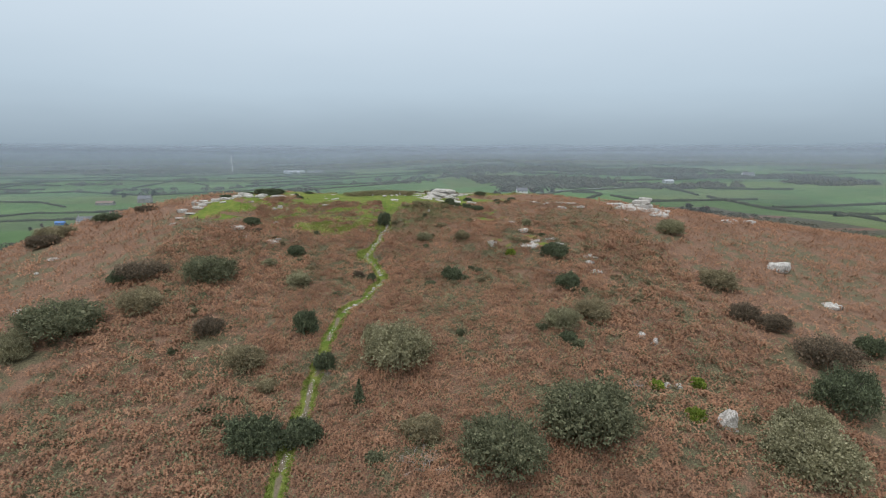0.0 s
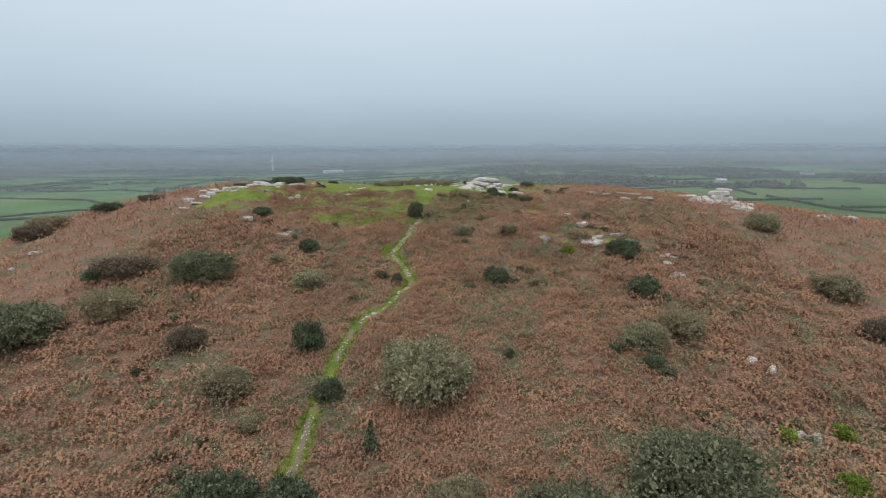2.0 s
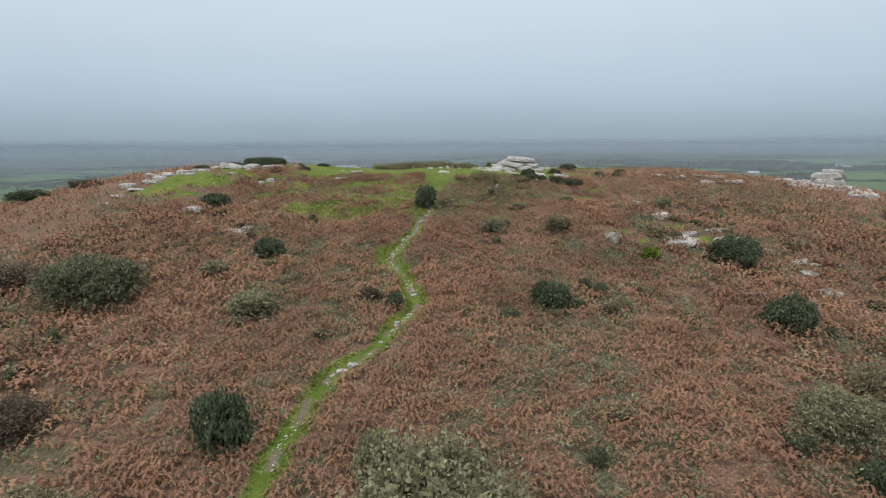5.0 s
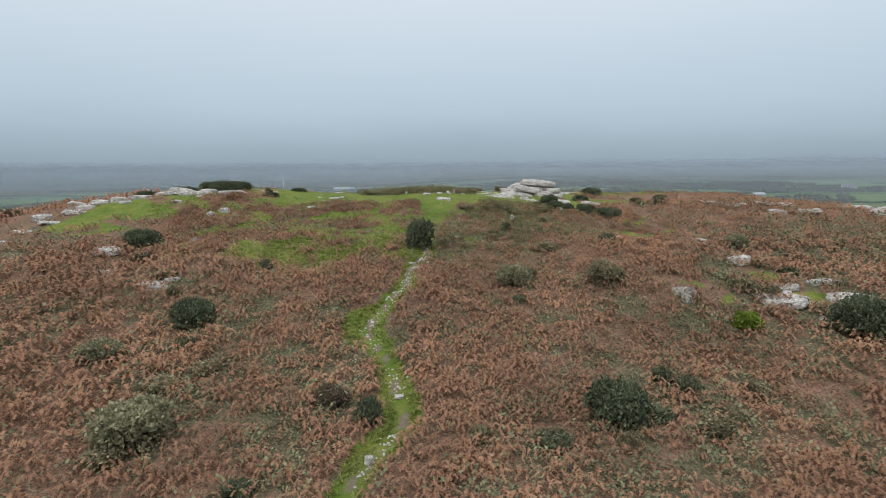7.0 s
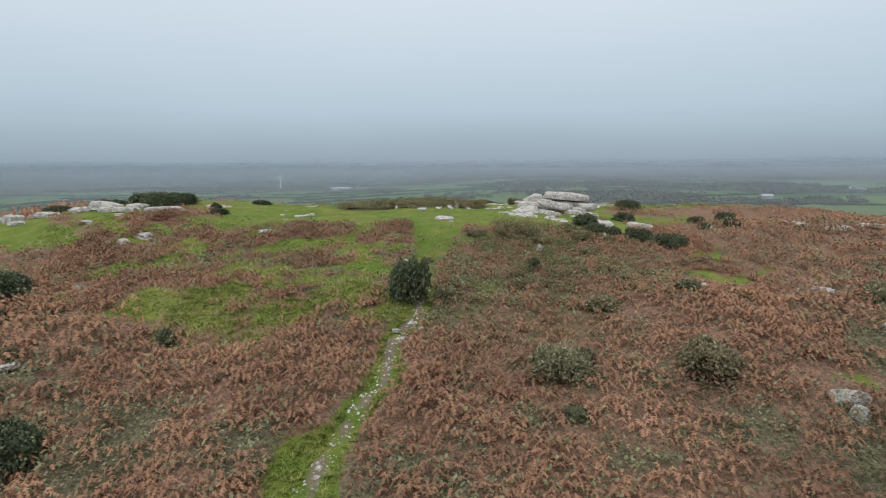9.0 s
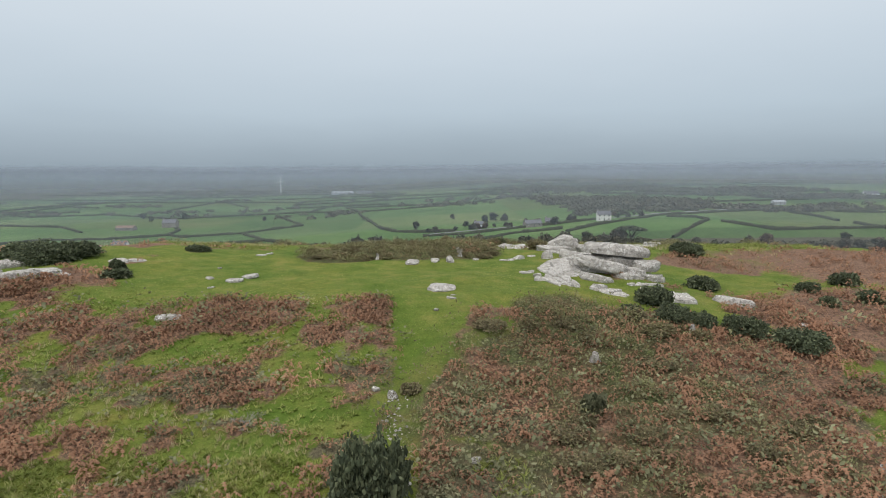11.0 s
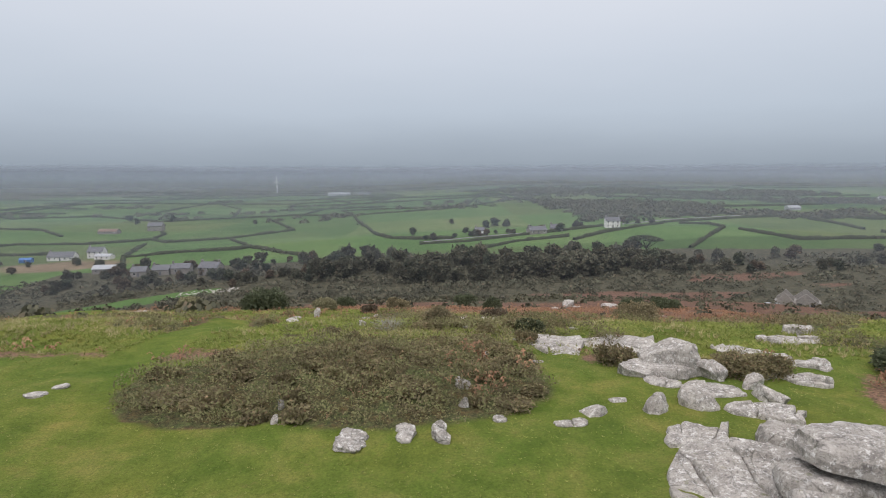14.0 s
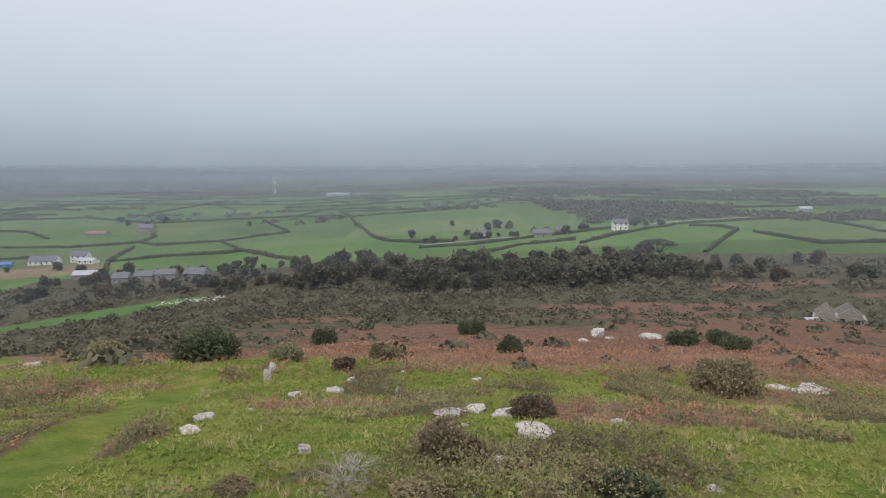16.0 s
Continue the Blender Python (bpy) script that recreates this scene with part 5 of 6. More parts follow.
for bx, by, bw, bh in [
        (-32.1, 51.3, 4, 1.3), (-28.4, 50.7, 3.5, 1.1), (-23.3, 47.3, 1.2, 0.4), (-21.6, 57.2, 1.8, 0.6), (24.9, 44.5, 1.5, 0.7), (28.9,
        46.7, 1.9, 0.9), (-22.1, 57.3, 1.3, 0.6), (-23.3, 47.3, 1, 0.7), (-36, 51, 3.2, 0.8), (-40, 48, 2.6, 0.7), (12.8, 40.2, 2.1, 1.0),
        (10.9, 38.4, 1.3, 0.5), (13.1, 37.8, 2.2, 0.75), (14.4, 37.3, 1.5, 0.8), (17.8, 44.8, 2.1, 0.9), (23.2, 59.9, 3, 1.1), (16.5, 36.6,
        2.2, 0.9), (18.6, 35.2, 2.6, 0.9)]:
    bush("dark", bx, by, bw, bh, "gorse round the summit")
for bx, by, bw, bh in [
        (-7.9, 28.5, 1.4, 0.8)]:
    bush("twig", bx, by, bw, bh, "gorse round the summit")
for bx, by, bw, bh in [
        (-0.1, 23.7, 1.4, 0.6)]:
    bush("grey", bx, by, bw, bh, "gorse round the summit")
for bx, by, bw, bh in [
        (6.2, 67.7, 1.7, 0.8), (-20.7, 102.1, 5.9, 2.7), (-14.4, 123, 3, 2.1), (5.4, 136.3, 4.4, 2.2), (7.7, 108.6, 2.6, 1.5), (30.6, 120.6,
        3.6, 1.7), (34.2, 118.7, 2.8, 1.6), (32.7, 112.2, 3.1, 1.4), (-23.7, 113.8, 2.5, 1.2)]:
    bush("dark", bx, by, bw, bh, "scrub behind the summit")
for bx, by, bw, bh in [
        (-2.7, 68.3, 2.3, 1.4), (-2.3, 69.4, 2.9, 1.4)]:
    bush("twig", bx, by, bw, bh, "scrub behind the summit")
for bx, by, bw, bh in [
        (0.5, 72.1, 2.2, 1.3), (1.6, 71.9, 1.4, 0.8), (21.1, 91.4, 5, 2.3), (-4.3, 100.7, 2.9, 1.3)]:
    bush("olive", bx, by, bw, bh, "scrub behind the summit")
for bx, by, bw, bh in [
        (5.1, 78.8, 2.4, 1.1), (-7.2, 95.7, 1.9, 0.9)]:
    bush("brown", bx, by, bw, bh, "scrub behind the summit")
for bx, by, bw, bh in [
        (-29.3, 101.2, 3.4, 1.6), (-12.9, 99.9, 2.9, 1.3)]:
    bush("grey", bx, by, bw, bh, "scrub behind the summit")
for bx, by, bw, bh in [
        (9.1, 60.3, 1.8, 0.95), (14.6, 59.6, 2.6, 1), (16.2, 59.9, 2.4, 0.9), (5.4, 63.9, 1.2, 0.7)]:
    bush("heath", bx, by, bw, bh, "gorse round the summit")

# low heather bushes on the mound and the heath, and bramble humps in the bracken
for k in range(150):
    a = random.Random(4000 + k)
    bx, by = (a.uniform(-12, 5), a.uniform(53.5, 65)) if k < 70 else (a.uniform(-2, 17), a.uniform(25, 41)) if k < 115 else (a.uniform(-14, 12), a.uniform(66, 80))
    if covers(np.array([bx]), np.array([by]))[4][0] > (0.6 if k < 70 else 0.4):
        bush("heath", bx, by, a.uniform(0.8, 1.9), a.uniform(0.28, 0.5), "heather bushes")
for k in range(130):
    a = random.Random(6000 + k)
    bx, by = a.uniform(-36, 44), a.uniform(-44, 30)
    c = covers(np.array([bx]), np.array([by]))
    if c[3][0] > 0.45 and c[0][0] < 0.2 and off_line(np.array([bx]), np.array([by]), FOOTPATH)[0] > 2.5:
        bush("sage" if a.random() < 0.6 else "olive", bx, by, a.uniform(0.9, 2.2), a.uniform(0.5, 0.85), "bramble humps in the bracken")

# ---- loose granite: x, y, width, height ----
for n, (rx, ry, rw, rh) in enumerate([
        (74.4, 10, 5.2, 1.59), (36.3, -35.4, 2.3, 2.97), (35, -20, 1.1, 1.27), (33.6, -18.3, 1.4, 0.91), (32.9, -28.4, 0.98, 0.73), (34.2,
        -28.2, 1.1, 0.56), (46.7, -7.3, 0.82, 0.34), (73.7, -4.8, 3.8, 0.65), (-55.8, -5, 2.5, 0.43), (-62.5, 10.7, 0.98, 0.43), (-62.9,
        16.9, 2.6, 0.44), (-23.1, 14.8, 2.7, 0.55), (51, 30.5, 2.3, 0.66), (56.2, 49.2, 4.9, 1.03), (59.6, 45.7, 7, 1.19), (63.5, 38.8, 5.6,
        0.95), (42.9, 37.8, 3.2, 0.54), (-42.8, 37.3, 3.7, 0.63), (-43.5, 33.6, 3.1, 0.53), (-44.8, 31.4, 2.8, 0.48), (-45.4, 28.5, 2.1,
        0.37), (-41.9, 40.4, 3.3, 0.56), (42, 41.3, 2.7, 0.46), (55, 42, 2.6, 1)]):
    loose_stone(rx, ry, rw, rh, n + 0, "pale weathered granite boulder among dead bracken", "boulders on the hillside")
for n, (rx, ry, rw, rh) in enumerate([
        (84, 44, 3, 1), (92, 47, 3.6, 1.1), (88, 48, 2.6, 0.9)]):
    loose_stone(rx, ry, rw, rh, n + 24, "pale weathered granite boulder among dead bracken", "boulders on the hillside")
for n, (rx, ry, rw, rh) in enumerate([
        (25, 11.9, 3.9, 0.66), (26.5, 14.2, 2.3, 0.39), (30.1, 12.2, 3.6, 0.61), (30.3, 15.5, 2.6, 0.44), (26.8, 9.3, 1.8, 0.31), (34.8,
        7.8, 2.1, 0.36), (36, 7.2, 1.5, 0.26), (34.6, 5.3, 1.9, 0.32), (34.5, 2.2, 2.8, 0.48), (25.6, 19.6, 2.4, 0.74), (17.9, 12.1, 0.88,
        0.76), (-6.6, -10.1, 0.83, 0.26), (-7.3, -10.6, 0.95, 0.16), (-4, -4, 0.52, 0.42), (-5.5, -8.6, 0.5, 0.09), (-2.9, 1.4, 0.54, 0.18),
        (-5, -6.8, 0.38, 0.13)]):
    loose_stone(rx, ry, rw, rh, n + 100, "pale granite slab of a low outcrop in the bracken", "stones of the hillside outcrop")
for n, (rx, ry, rw, rh) in enumerate([
        (-30.9, 22.4, 3, 0.73), (-29, 17.6, 1.8, 0.44), (24.7, 12.5, 3, 0.61), (18, 13, 1.6, 0.67), (24.2, 24.2, 1.4, 0.24), (14.1, 23.3,
        0.66, 0.11), (-24.4, 25.9, 1.1, 0.4), (-25.4, 36.4, 1.3, 0.55), (-22.2, 16, 1.5, 0.41), (20.1, 36, 0.56, 0.19), (-46.7, 48.3, 2.8,
        0.73), (-42.6, 38.8, 2.8, 0.73), (-38.5, 39.9, 1.96, 0.51), (-32.3, 39.8, 1.96, 0.51), (-31.2, 44.7, 2.94, 0.76), (-42.9, 37, 2.38,
        0.62), (35.8, 39.7, 2.4, 0.41), (39.5, 40.9, 2.4, 0.41), (38.6, 36.4, 2.5, 0.58), (34, 43, 2.5, 0.43), (-35.8, 49.3, 4.76, 1.24),
        (-40, 46, 3.2, 0.9), (-37, 47, 3.4, 0.9), (-44, 44, 2.6, 0.9)]):
    loose_stone(rx, ry, rw, rh, n + 200, "grey granite boulder on the brow of the hill", "boulders under the brow")
for n, (rx, ry, rw, rh) in enumerate([
        (-34, 46.5, 3, 0.8), (-44, 40, 3, 1.2), (-46, 36, 2.8, 1), (-41, 43, 3.4, 1.2), (-31, 47, 3.2, 0.9), (-38, 44, 2.6, 0.8)]):
    loose_stone(rx, ry, rw, rh, n + 224, "grey granite boulder on the brow of the hill", "boulders under the brow")
for n, (rx, ry, rw, rh) in enumerate([
        (-3, 20.3, 0.59, 0.19), (-2.5, 19.6, 0.93, 0.16), (-2.1, 21.2, 0.79, 0.13), (-1.6, 20.6, 0.43, 0.17), (-1.4, 21.5, 0.22, 0.39),
        (-2.2, 30.6, 0.5, 0.37), (1.2, 25.9, 0.48, 0.17), (16, 24.7, 1.9, 0.32), (14.4, 22.3, 0.96, 0.16), (7.5, 33.6, 0.67, 0.57), (-26.1,
        34.8, 1.3, 0.56), (-15.6, 38.4, 1.7, 0.32), (20.5, 37.8, 0.83, 0.14), (-30.4, 42, 1.3, 0.4), (-25.5, 44.5, 1.1, 0.19), (-27.2, 43.7,
        3.8, 0.65), (-3, 31, 0.44, 0.14), (-1.2, 24.9, 0.25, 0.08), (-35.1, 47.1, 2.3, 0.39)]):
    loose_stone(rx, ry, rw, rh, n + 300, "pale granite stone beside the footpath", "stones along the footpath")
for n, (rx, ry, rw, rh) in enumerate([
        (-13.9, 47.4, 1.5, 0.26), (-14.4, 45.7, 1.3, 0.22), (-16.2, 46, 0.62, 0.12), (-15.4, 44.1, 0.52, 0.09), (-16.7, 49.1, 0.34, 0.11),
        (-0, 42.8, 2.1, 0.36), (0.6, 40.2, 0.66, 0.11), (0.7, 40.9, 0.42, 0.07), (-0.3, 38.5, 0.35, 0.12), (-24.5, 49.6, 1.6, 0.27), (-23.6,
        50.5, 1.4, 0.24), (-2.3, 52.2, 1.2, 0.2), (-0.5, 52.6, 0.82, 0.14), (0.7, 52.6, 0.6, 0.55), (1.6, 56.4, 0.66, 0.65), (-5.4, 54.5,
        0.31, 0.39)]):
    loose_stone(rx, ry, rw, rh, n + 400, "flat pale granite slab set in short turf", "slabs in the summit turf")
for n, (rx, ry, rw, rh) in enumerate([
        (-2.4, 51.8, 1.3, 0.22), (-0.5, 52.1, 0.87, 0.3), (0.7, 52, 0.68, 0.58), (2.9, 53.8, 0.62, 0.17), (1.6, 54.7, 0.43, 0.45), (-5.3,
        53.3, 0.28, 0.42), (-15.6, 55.8, 0.9, 0.15), (-15.2, 56.7, 0.7, 0.12), (4.5, 75.2, 1.7, 0.29), (2.9, 60.7, 0.41, 0.28), (-4.7, 72.4,
        0.62, 0.39), (-12.7, 95.2, 0.62, 0.95), (-10.3, 75.2, 1.2, 0.2)]):
    loose_stone(rx, ry, rw, rh, n + 500, "lichen-spotted granite stone at the edge of the heather", "stones round the heather mound")
for n, (rx, ry, rw, rh) in enumerate([
        (-10.7, 77.6, 1.1, 0.29), (-6.5, 88, 1.2, 0.43), (-6, 91.7, 0.73, 0.46), (-2.3, 87.5, 0.48, 0.76), (-12.2, 92.4, 0.58, 1.17), (0.8,
        78.3, 1.6, 0.27), (2.1, 80.5, 1.8, 0.31), (3.9, 79.7, 1.8, 0.31), (4.5, 74.6, 1.7, 0.3), (1.6, 76.5, 0.46, 0.09), (2.5, 72, 0.96,
        0.16), (8.6, 76.3, 0.96, 0.16), (5.5, 70.3, 0.7, 0.12), (5.6, 69.1, 0.25, 0.18), (9, 68.3, 0.62, 0.11), (3.2, 92.2, 1, 0.23), (23,
        131.3, 2.2, 1.36), (19.8, 126.8, 1.5, 0.37), (29.8, 128.8, 4.3, 0.73), (26.3, 93.7, 1.8, 0.47), (27.3, 92.6, 1.5, 0.26), (28.8,
        93.2, 2.5, 0.52), (27.6, 101, 1, 0.17), (-2.4, 95.5, 0.53, 0.13)]):
    loose_stone(rx, ry, rw, rh, n + 600, "pale granite boulder in rough grass", "boulders behind the summit")
for n, (rx, ry, rw, rh) in enumerate([
        (-34, 98.6, 2.1, 0.36), (-28.2, 96.7, 0.91, 0.15), (-9.1, 88.2, 1.2, 0.2), (-9.7, 81, 0.6, 0.1), (23.6, 127.6, 1.5, 0.26)]):
    loose_stone(rx, ry, rw, rh, n + 624, "pale granite boulder in rough grass", "boulders behind the summit")

# ---- the valley: scrub, woods, hedges ----
def shrub_template(n=32, leaf=0.12):
    """A low rounded shrub of loose leaf sprays."""
    r = np.random.default_rng(15)
    v, f = [], []
    for k in range(n):
        a, e = r.uniform(0, 6.283), math.asin(r.uniform(-0.15, 1.0))
        q = r.uniform(0.62, 1.12)
        out = np.array([math.cos(a) * math.cos(e), math.sin(a) * math.cos(e), math.sin(e)])
        c = out * np.array([0.5, 0.5, 0.42]) * q
        w = out + r.normal(0, 0.55, 3)
        side = np.cross(w, r.normal(0, 1, 3))
        side /= np.linalg.norm(side)
        w = np.cross(side, out + r.normal(0, 0.4, 3))
        w /= np.linalg.norm(w)
        s = leaf * r.uniform(0.7, 1.4)
        i = len(v)
        v += [c - w * s, c + side * s * 0.7, c + w * s, c - side * s * 0.7]
        f += [(i, i + 1, i + 2), (i, i + 2, i + 3)]
    return np.array(v), f


SH_V, SH_F = shrub_template()
WO_V, WO_F = shrub_template(54, 0.1)
x, y = rng.uniform(-260, 240, 14000), rng.uniform(96, 372, 14000)
edge = np.interp(x, [-260, -180, -120, -95, -70, -30, 20, 90, 140, 190, 240], [335, 340, 335, 345, 378, 378, 360, 345, 318, 325, 330])
dense = (0.9 - (0.82 - 0.25 * step(125, 160, y)) * rusty(x, y)) * step(edge + 3, edge - 6, y) * (1 - STRIP(x, y)) * (0.35 + 0.55 * step(0.40, 0.56, fbm(x, y * 2, 30, 91, 4)))
keep = rng.uniform(0, 1, len(x)) < dense
x, y = x[keep], y[keep]
strewn("scrub", "dense grey-green thorn and gorse scrub", "scrub", SH_V, SH_F, x, y, (1.5 + 2.6 * rng.uniform(0, 1, len(x)) ** 3) * (0.85 + 0.7 * step(170, 300, y)), LEAF_FAR, 0.15, sink=0.1)
x, y = rng.uniform(-60, 110, 24000), rng.uniform(92, 140, 24000)
keep = rng.uniform(0, 1, len(x)) < rusty(x, y) * step(92, 100, y + 6 * fbm(x, y, 9, 92)) * step(140, 108, y)
x, y = x[keep], y[keep]
strewn("bracken", "rust-brown dead bracken below the summit", "bracken", FERN_V[:27], FERN_F[:9], x, y, rng.uniform(0.5, 0.9, len(x)), BRACKEN, 0.2)


def tree_form(kind, seed):
    """A tree ten metres tall: trunk with limbs, and a crown of many leaves with gaps."""
    r = np.random.default_rng(seed)
    root = new("pine_tree" if kind == "pine" else "tree")
    v, f = [], []
    if kind == "pine":
        stick(v, f, (0, 0, -0.5), (0.3, 0.1, 4.2), 0.36, 0.28)
        lobes = []
        for k in range(11):
            a, d = k * 0.571 * 2 + r.uniform(-0.2, 0.2), r.uniform(1.2, 4.4)
            tip = np.array([0.3 + d * math.cos(a), d * math.sin(a), 7.6 + r.uniform(-0.5, 0.6) - 0.16 * d])
            stick(v, f, (0.3, 0.1, 4.0 + r.uniform(-0.4, 0.4)), tip, 0.17, 0.07)
            lobes.append((tuple(tip + (0, 0, 0.5)), (1.9, 1.9, 1.0)))
        cv, cf = leaf_ball(lobes, 5000, 0.42, seed, 0.4)
        mat, label, cat = LEAF_DARK, "lone dark umbrella-shaped pine on a bare trunk", "tree"
    else:
        tall = kind == "dark"
        stick(v, f, (0, 0, -0.5), (0.2, 0, 3.2), 0.34, 0.24)
        lobes = [((0, 0, 4.2), (3.4, 3.4, 4.4))]
        for k in range(9):
            a, d, z = k * 2.4, r.uniform(1.5, 3.4), r.uniform(0.8, 7.0)
            lobes.append(((d * math.cos(a), d * math.sin(a), z), (r.uniform(1.1, 1.9),) * 2 + (r.uniform(0.9, 1.5),)))
            stick(v, f, (0.1, 0, 2.0 + 0.4 * z), (d * math.cos(a), d * math.sin(a), z), 0.13, 0.04)
        cv, cf = leaf_ball(lobes, 1100, 0.95, seed, 0.7)
        mat = {"dark": HEDGE, "brown": LEAF_BROWN}.get(kind, LEAF_FAR)
        label = {"dark": "dark evergreen tree in the valley wood", "brown": "browning broadleaf tree in the valley wood"}.get(kind, "dull green broadleaf tree in the valley wood")
        cat = "tree"
    child("trunk", v, f, BARK, root, "grey-brown trunk with limbs")
    child("crown", cv, cf, mat, root)
    return tagged(root, label, cat)


tree_made = {}


def tree(kind, x, y, h, w=None, group="trees of the valley wood"):
    r = random.Random(int(x * 13 + y * 7))
    key = (kind, 0 if kind == "pine" else r.randrange(3))
    w = w or h * r.uniform(0.85, 1.25)
    m = pose(x, y, at(x, y), 0, 0, r.uniform(0, 360)) @ Matrix.Diagonal((w / 10, w / 10, h / 10, 1))
    if key not in tree_made:
        ob = tree_made[key] = tree_form(kind, len(tree_made) * 29 + 3)
        ob.matrix_basis = m
    else:
        first = tree_made[key]
        ob = copy_thing(first, m @ Matrix.Diagonal((*[1 / s for s in first.scale], 1)))
    return tagged(ob, group=group if kind != "pine" else "")


tree("pine", 110, 334, 12.5, 17)
tree("dark", 83, 330, 11.5, 9)
for k in range(84):
    a = random.Random(k)
    tx = -62 + 172 * k / 83 + a.uniform(-4, 4)
    tree(("dark", "far", "far", "far", "far")[a.randrange(5)], tx, 318 + a.uniform(-26, 20) + (18 if tx < -20 else 0), a.uniform(7.5, 12.5))
for k in range(26):
    a = random.Random(500 + k)
    tree(("far", "brown", "far", "dark")[a.randrange(4)], a.uniform(110, 235), a.uniform(270, 330), a.uniform(4, 7.5), group="small trees along the valley")
for k in range(22):
    a = random.Random(700 + k)
    tree(("far", "dark", "brown")[a.randrange(3)], a.uniform(-190, -60), a.uniform(325, 372) - 20 * (k % 2), a.uniform(4, 8), group="small trees along the valley")
for k in range(46):
    a = random.Random(900 + k)
    tx = -205 + 150 * k / 45 + a.uniform(-3, 3)
    tree(("far", "dark", "far", "brown")[a.randrange(4)], tx, 322 + 0.1 * (tx + 130) + a.uniform(-9, 6) + (34 if a.random() < 0.3 else 0), a.uniform(3.5, 6.5), group="small trees round the cottages")
for tx, ty, th in [(-286, 622, 8), (-300, 640, 8), (-330, 660, 9), (-360, 700, 9), (-310, 700, 9), (46, 508, 8), (38, 500, 7), (55, 500, 7), (11, 540, 6),
                   (-195, 640, 6), (-103, 362, 8), (-112, 350, 7), (20, 460, 6), (88, 448, 7), (-20, 470, 7)]:
    tree("far" if int(tx) % 2 else "dark", tx, ty, th, group="farm trees")

for k in range(40):
    a = random.Random(1200 + k)
    u = a.random()
    tx, ty = ((-13 + 124 * u, 429 + 42 * u + a.uniform(-6, 9)) if k < 20 else (a.uniform(138, 176), a.uniform(462, 512)) if k < 30 else (a.uniform(-305, -200), a.uniform(360, 400)))
    tree(("far", "far", "brown", "dark")[a.randrange(4)], tx, ty, a.uniform(3.0, 6.0), group="small trees along the lane")

# woods beyond, too far to count
x, y = rng.uniform(120, 620, 6000), rng.uniform(500, 1250, 6000)
keep = np.maximum(fbm(x, y * 1.8, 110, 95, 4), 0.62 * blob(x, y, 205, 620, 75, 130, -20, 0.2, 0.3, 100)) > 0.57
x, y = x[keep], y[keep]
xb, yb = rng.uniform(-900, 500, 6000), rng.uniform(560, 2400, 6000)
keep = fbm(xb, yb * 2, 170, 96, 3) > 0.66
xb, yb = xb[keep], yb[keep]
x, y = np.concatenate([x, xb]), np.concatenate([y, yb])
strewn("woodland", "dull grey-green woods among far fields", "woodland", WO_V, WO_F, x, y, rng.uniform(7, 13, len(x)), LEAF_FAR, 0.05)


def hedge_mat():
    m = Mat("hedge", 0.95, 0.1)
    m.colour(m.ramp(m.noise(0.7, 6, 0.75), [(0.3, (0.03, 0.036, 0.022)), (0.55, (0.062, 0.07, 0.04)), (0.75, (0.11, 0.108, 0.066))]))
    m.relief(m.noise(1.6, 5, 0.8), 1.0, 0.5)
    return m.m


HEDGE_M = hedge_mat()


def hedge(line, w=2.5, h=2.0, pace=2.2):
    """A ragged hedge bank along a line of points."""
    pts = []
    for (ax, ay), (bx, by) in zip(line, line[1:]):
        k = max(1, int(math.hypot(bx - ax, by - ay) / pace))
        pts += [(ax + (bx - ax) * i / k, ay + (by - ay) * i / k) for i in range(k)]
    pts.append(line[-1])
    p = np.array(pts, float)
    d = np.gradient(p, axis=0)
    d /= np.linalg.norm(d, axis=1)[:, None] + 1e-9
    s = np.stack([-d[:, 1], d[:, 0]], 1)
    p = p + s * (2.4 * (fbm(p[:, 0], p[:, 1], 30, 97) - 0.5))[:, None]
    z = heights(p[:, 0], p[:, 1])
    prof = [(-0.5, -0.6), (-0.52, 0.35), (-0.36, 0.8), (-0.08, 1.0), (0.2, 0.95), (0.42, 0.6), (0.5, -0.6)]
    n, k = len(p), len(prof)
    swell = 0.35 + 1.2 * fbm(p[:, 0], p[:, 1], 9, 98, 4)
    v = np.zeros((n, k, 3))
    for j, (a, b) in enumerate(prof):
        jit = rng.normal(0, 0.16, n)
        v[:, j, :2] = p + s * (a * w * swell + jit * (b > 0))[:, None]
        v[:, j, 2] = z + b * h * swell * (1 if b > 0 else 0.6) + rng.normal(0, 0.22, n) * (b > 0)
    i = (np.arange(n - 1)[:, None] * k + np.arange(k - 1)[None]).ravel()
    me = mesh_of("hedge", v.reshape(-1, 3), np.stack([i, i + 1, i + k + 1, i + k], 1), True)
    me.materials.append(HEDGE_M)
    return tagged(new("hedge", me), "dark ragged hedge bank between green pastures", "hedge", "field hedges")


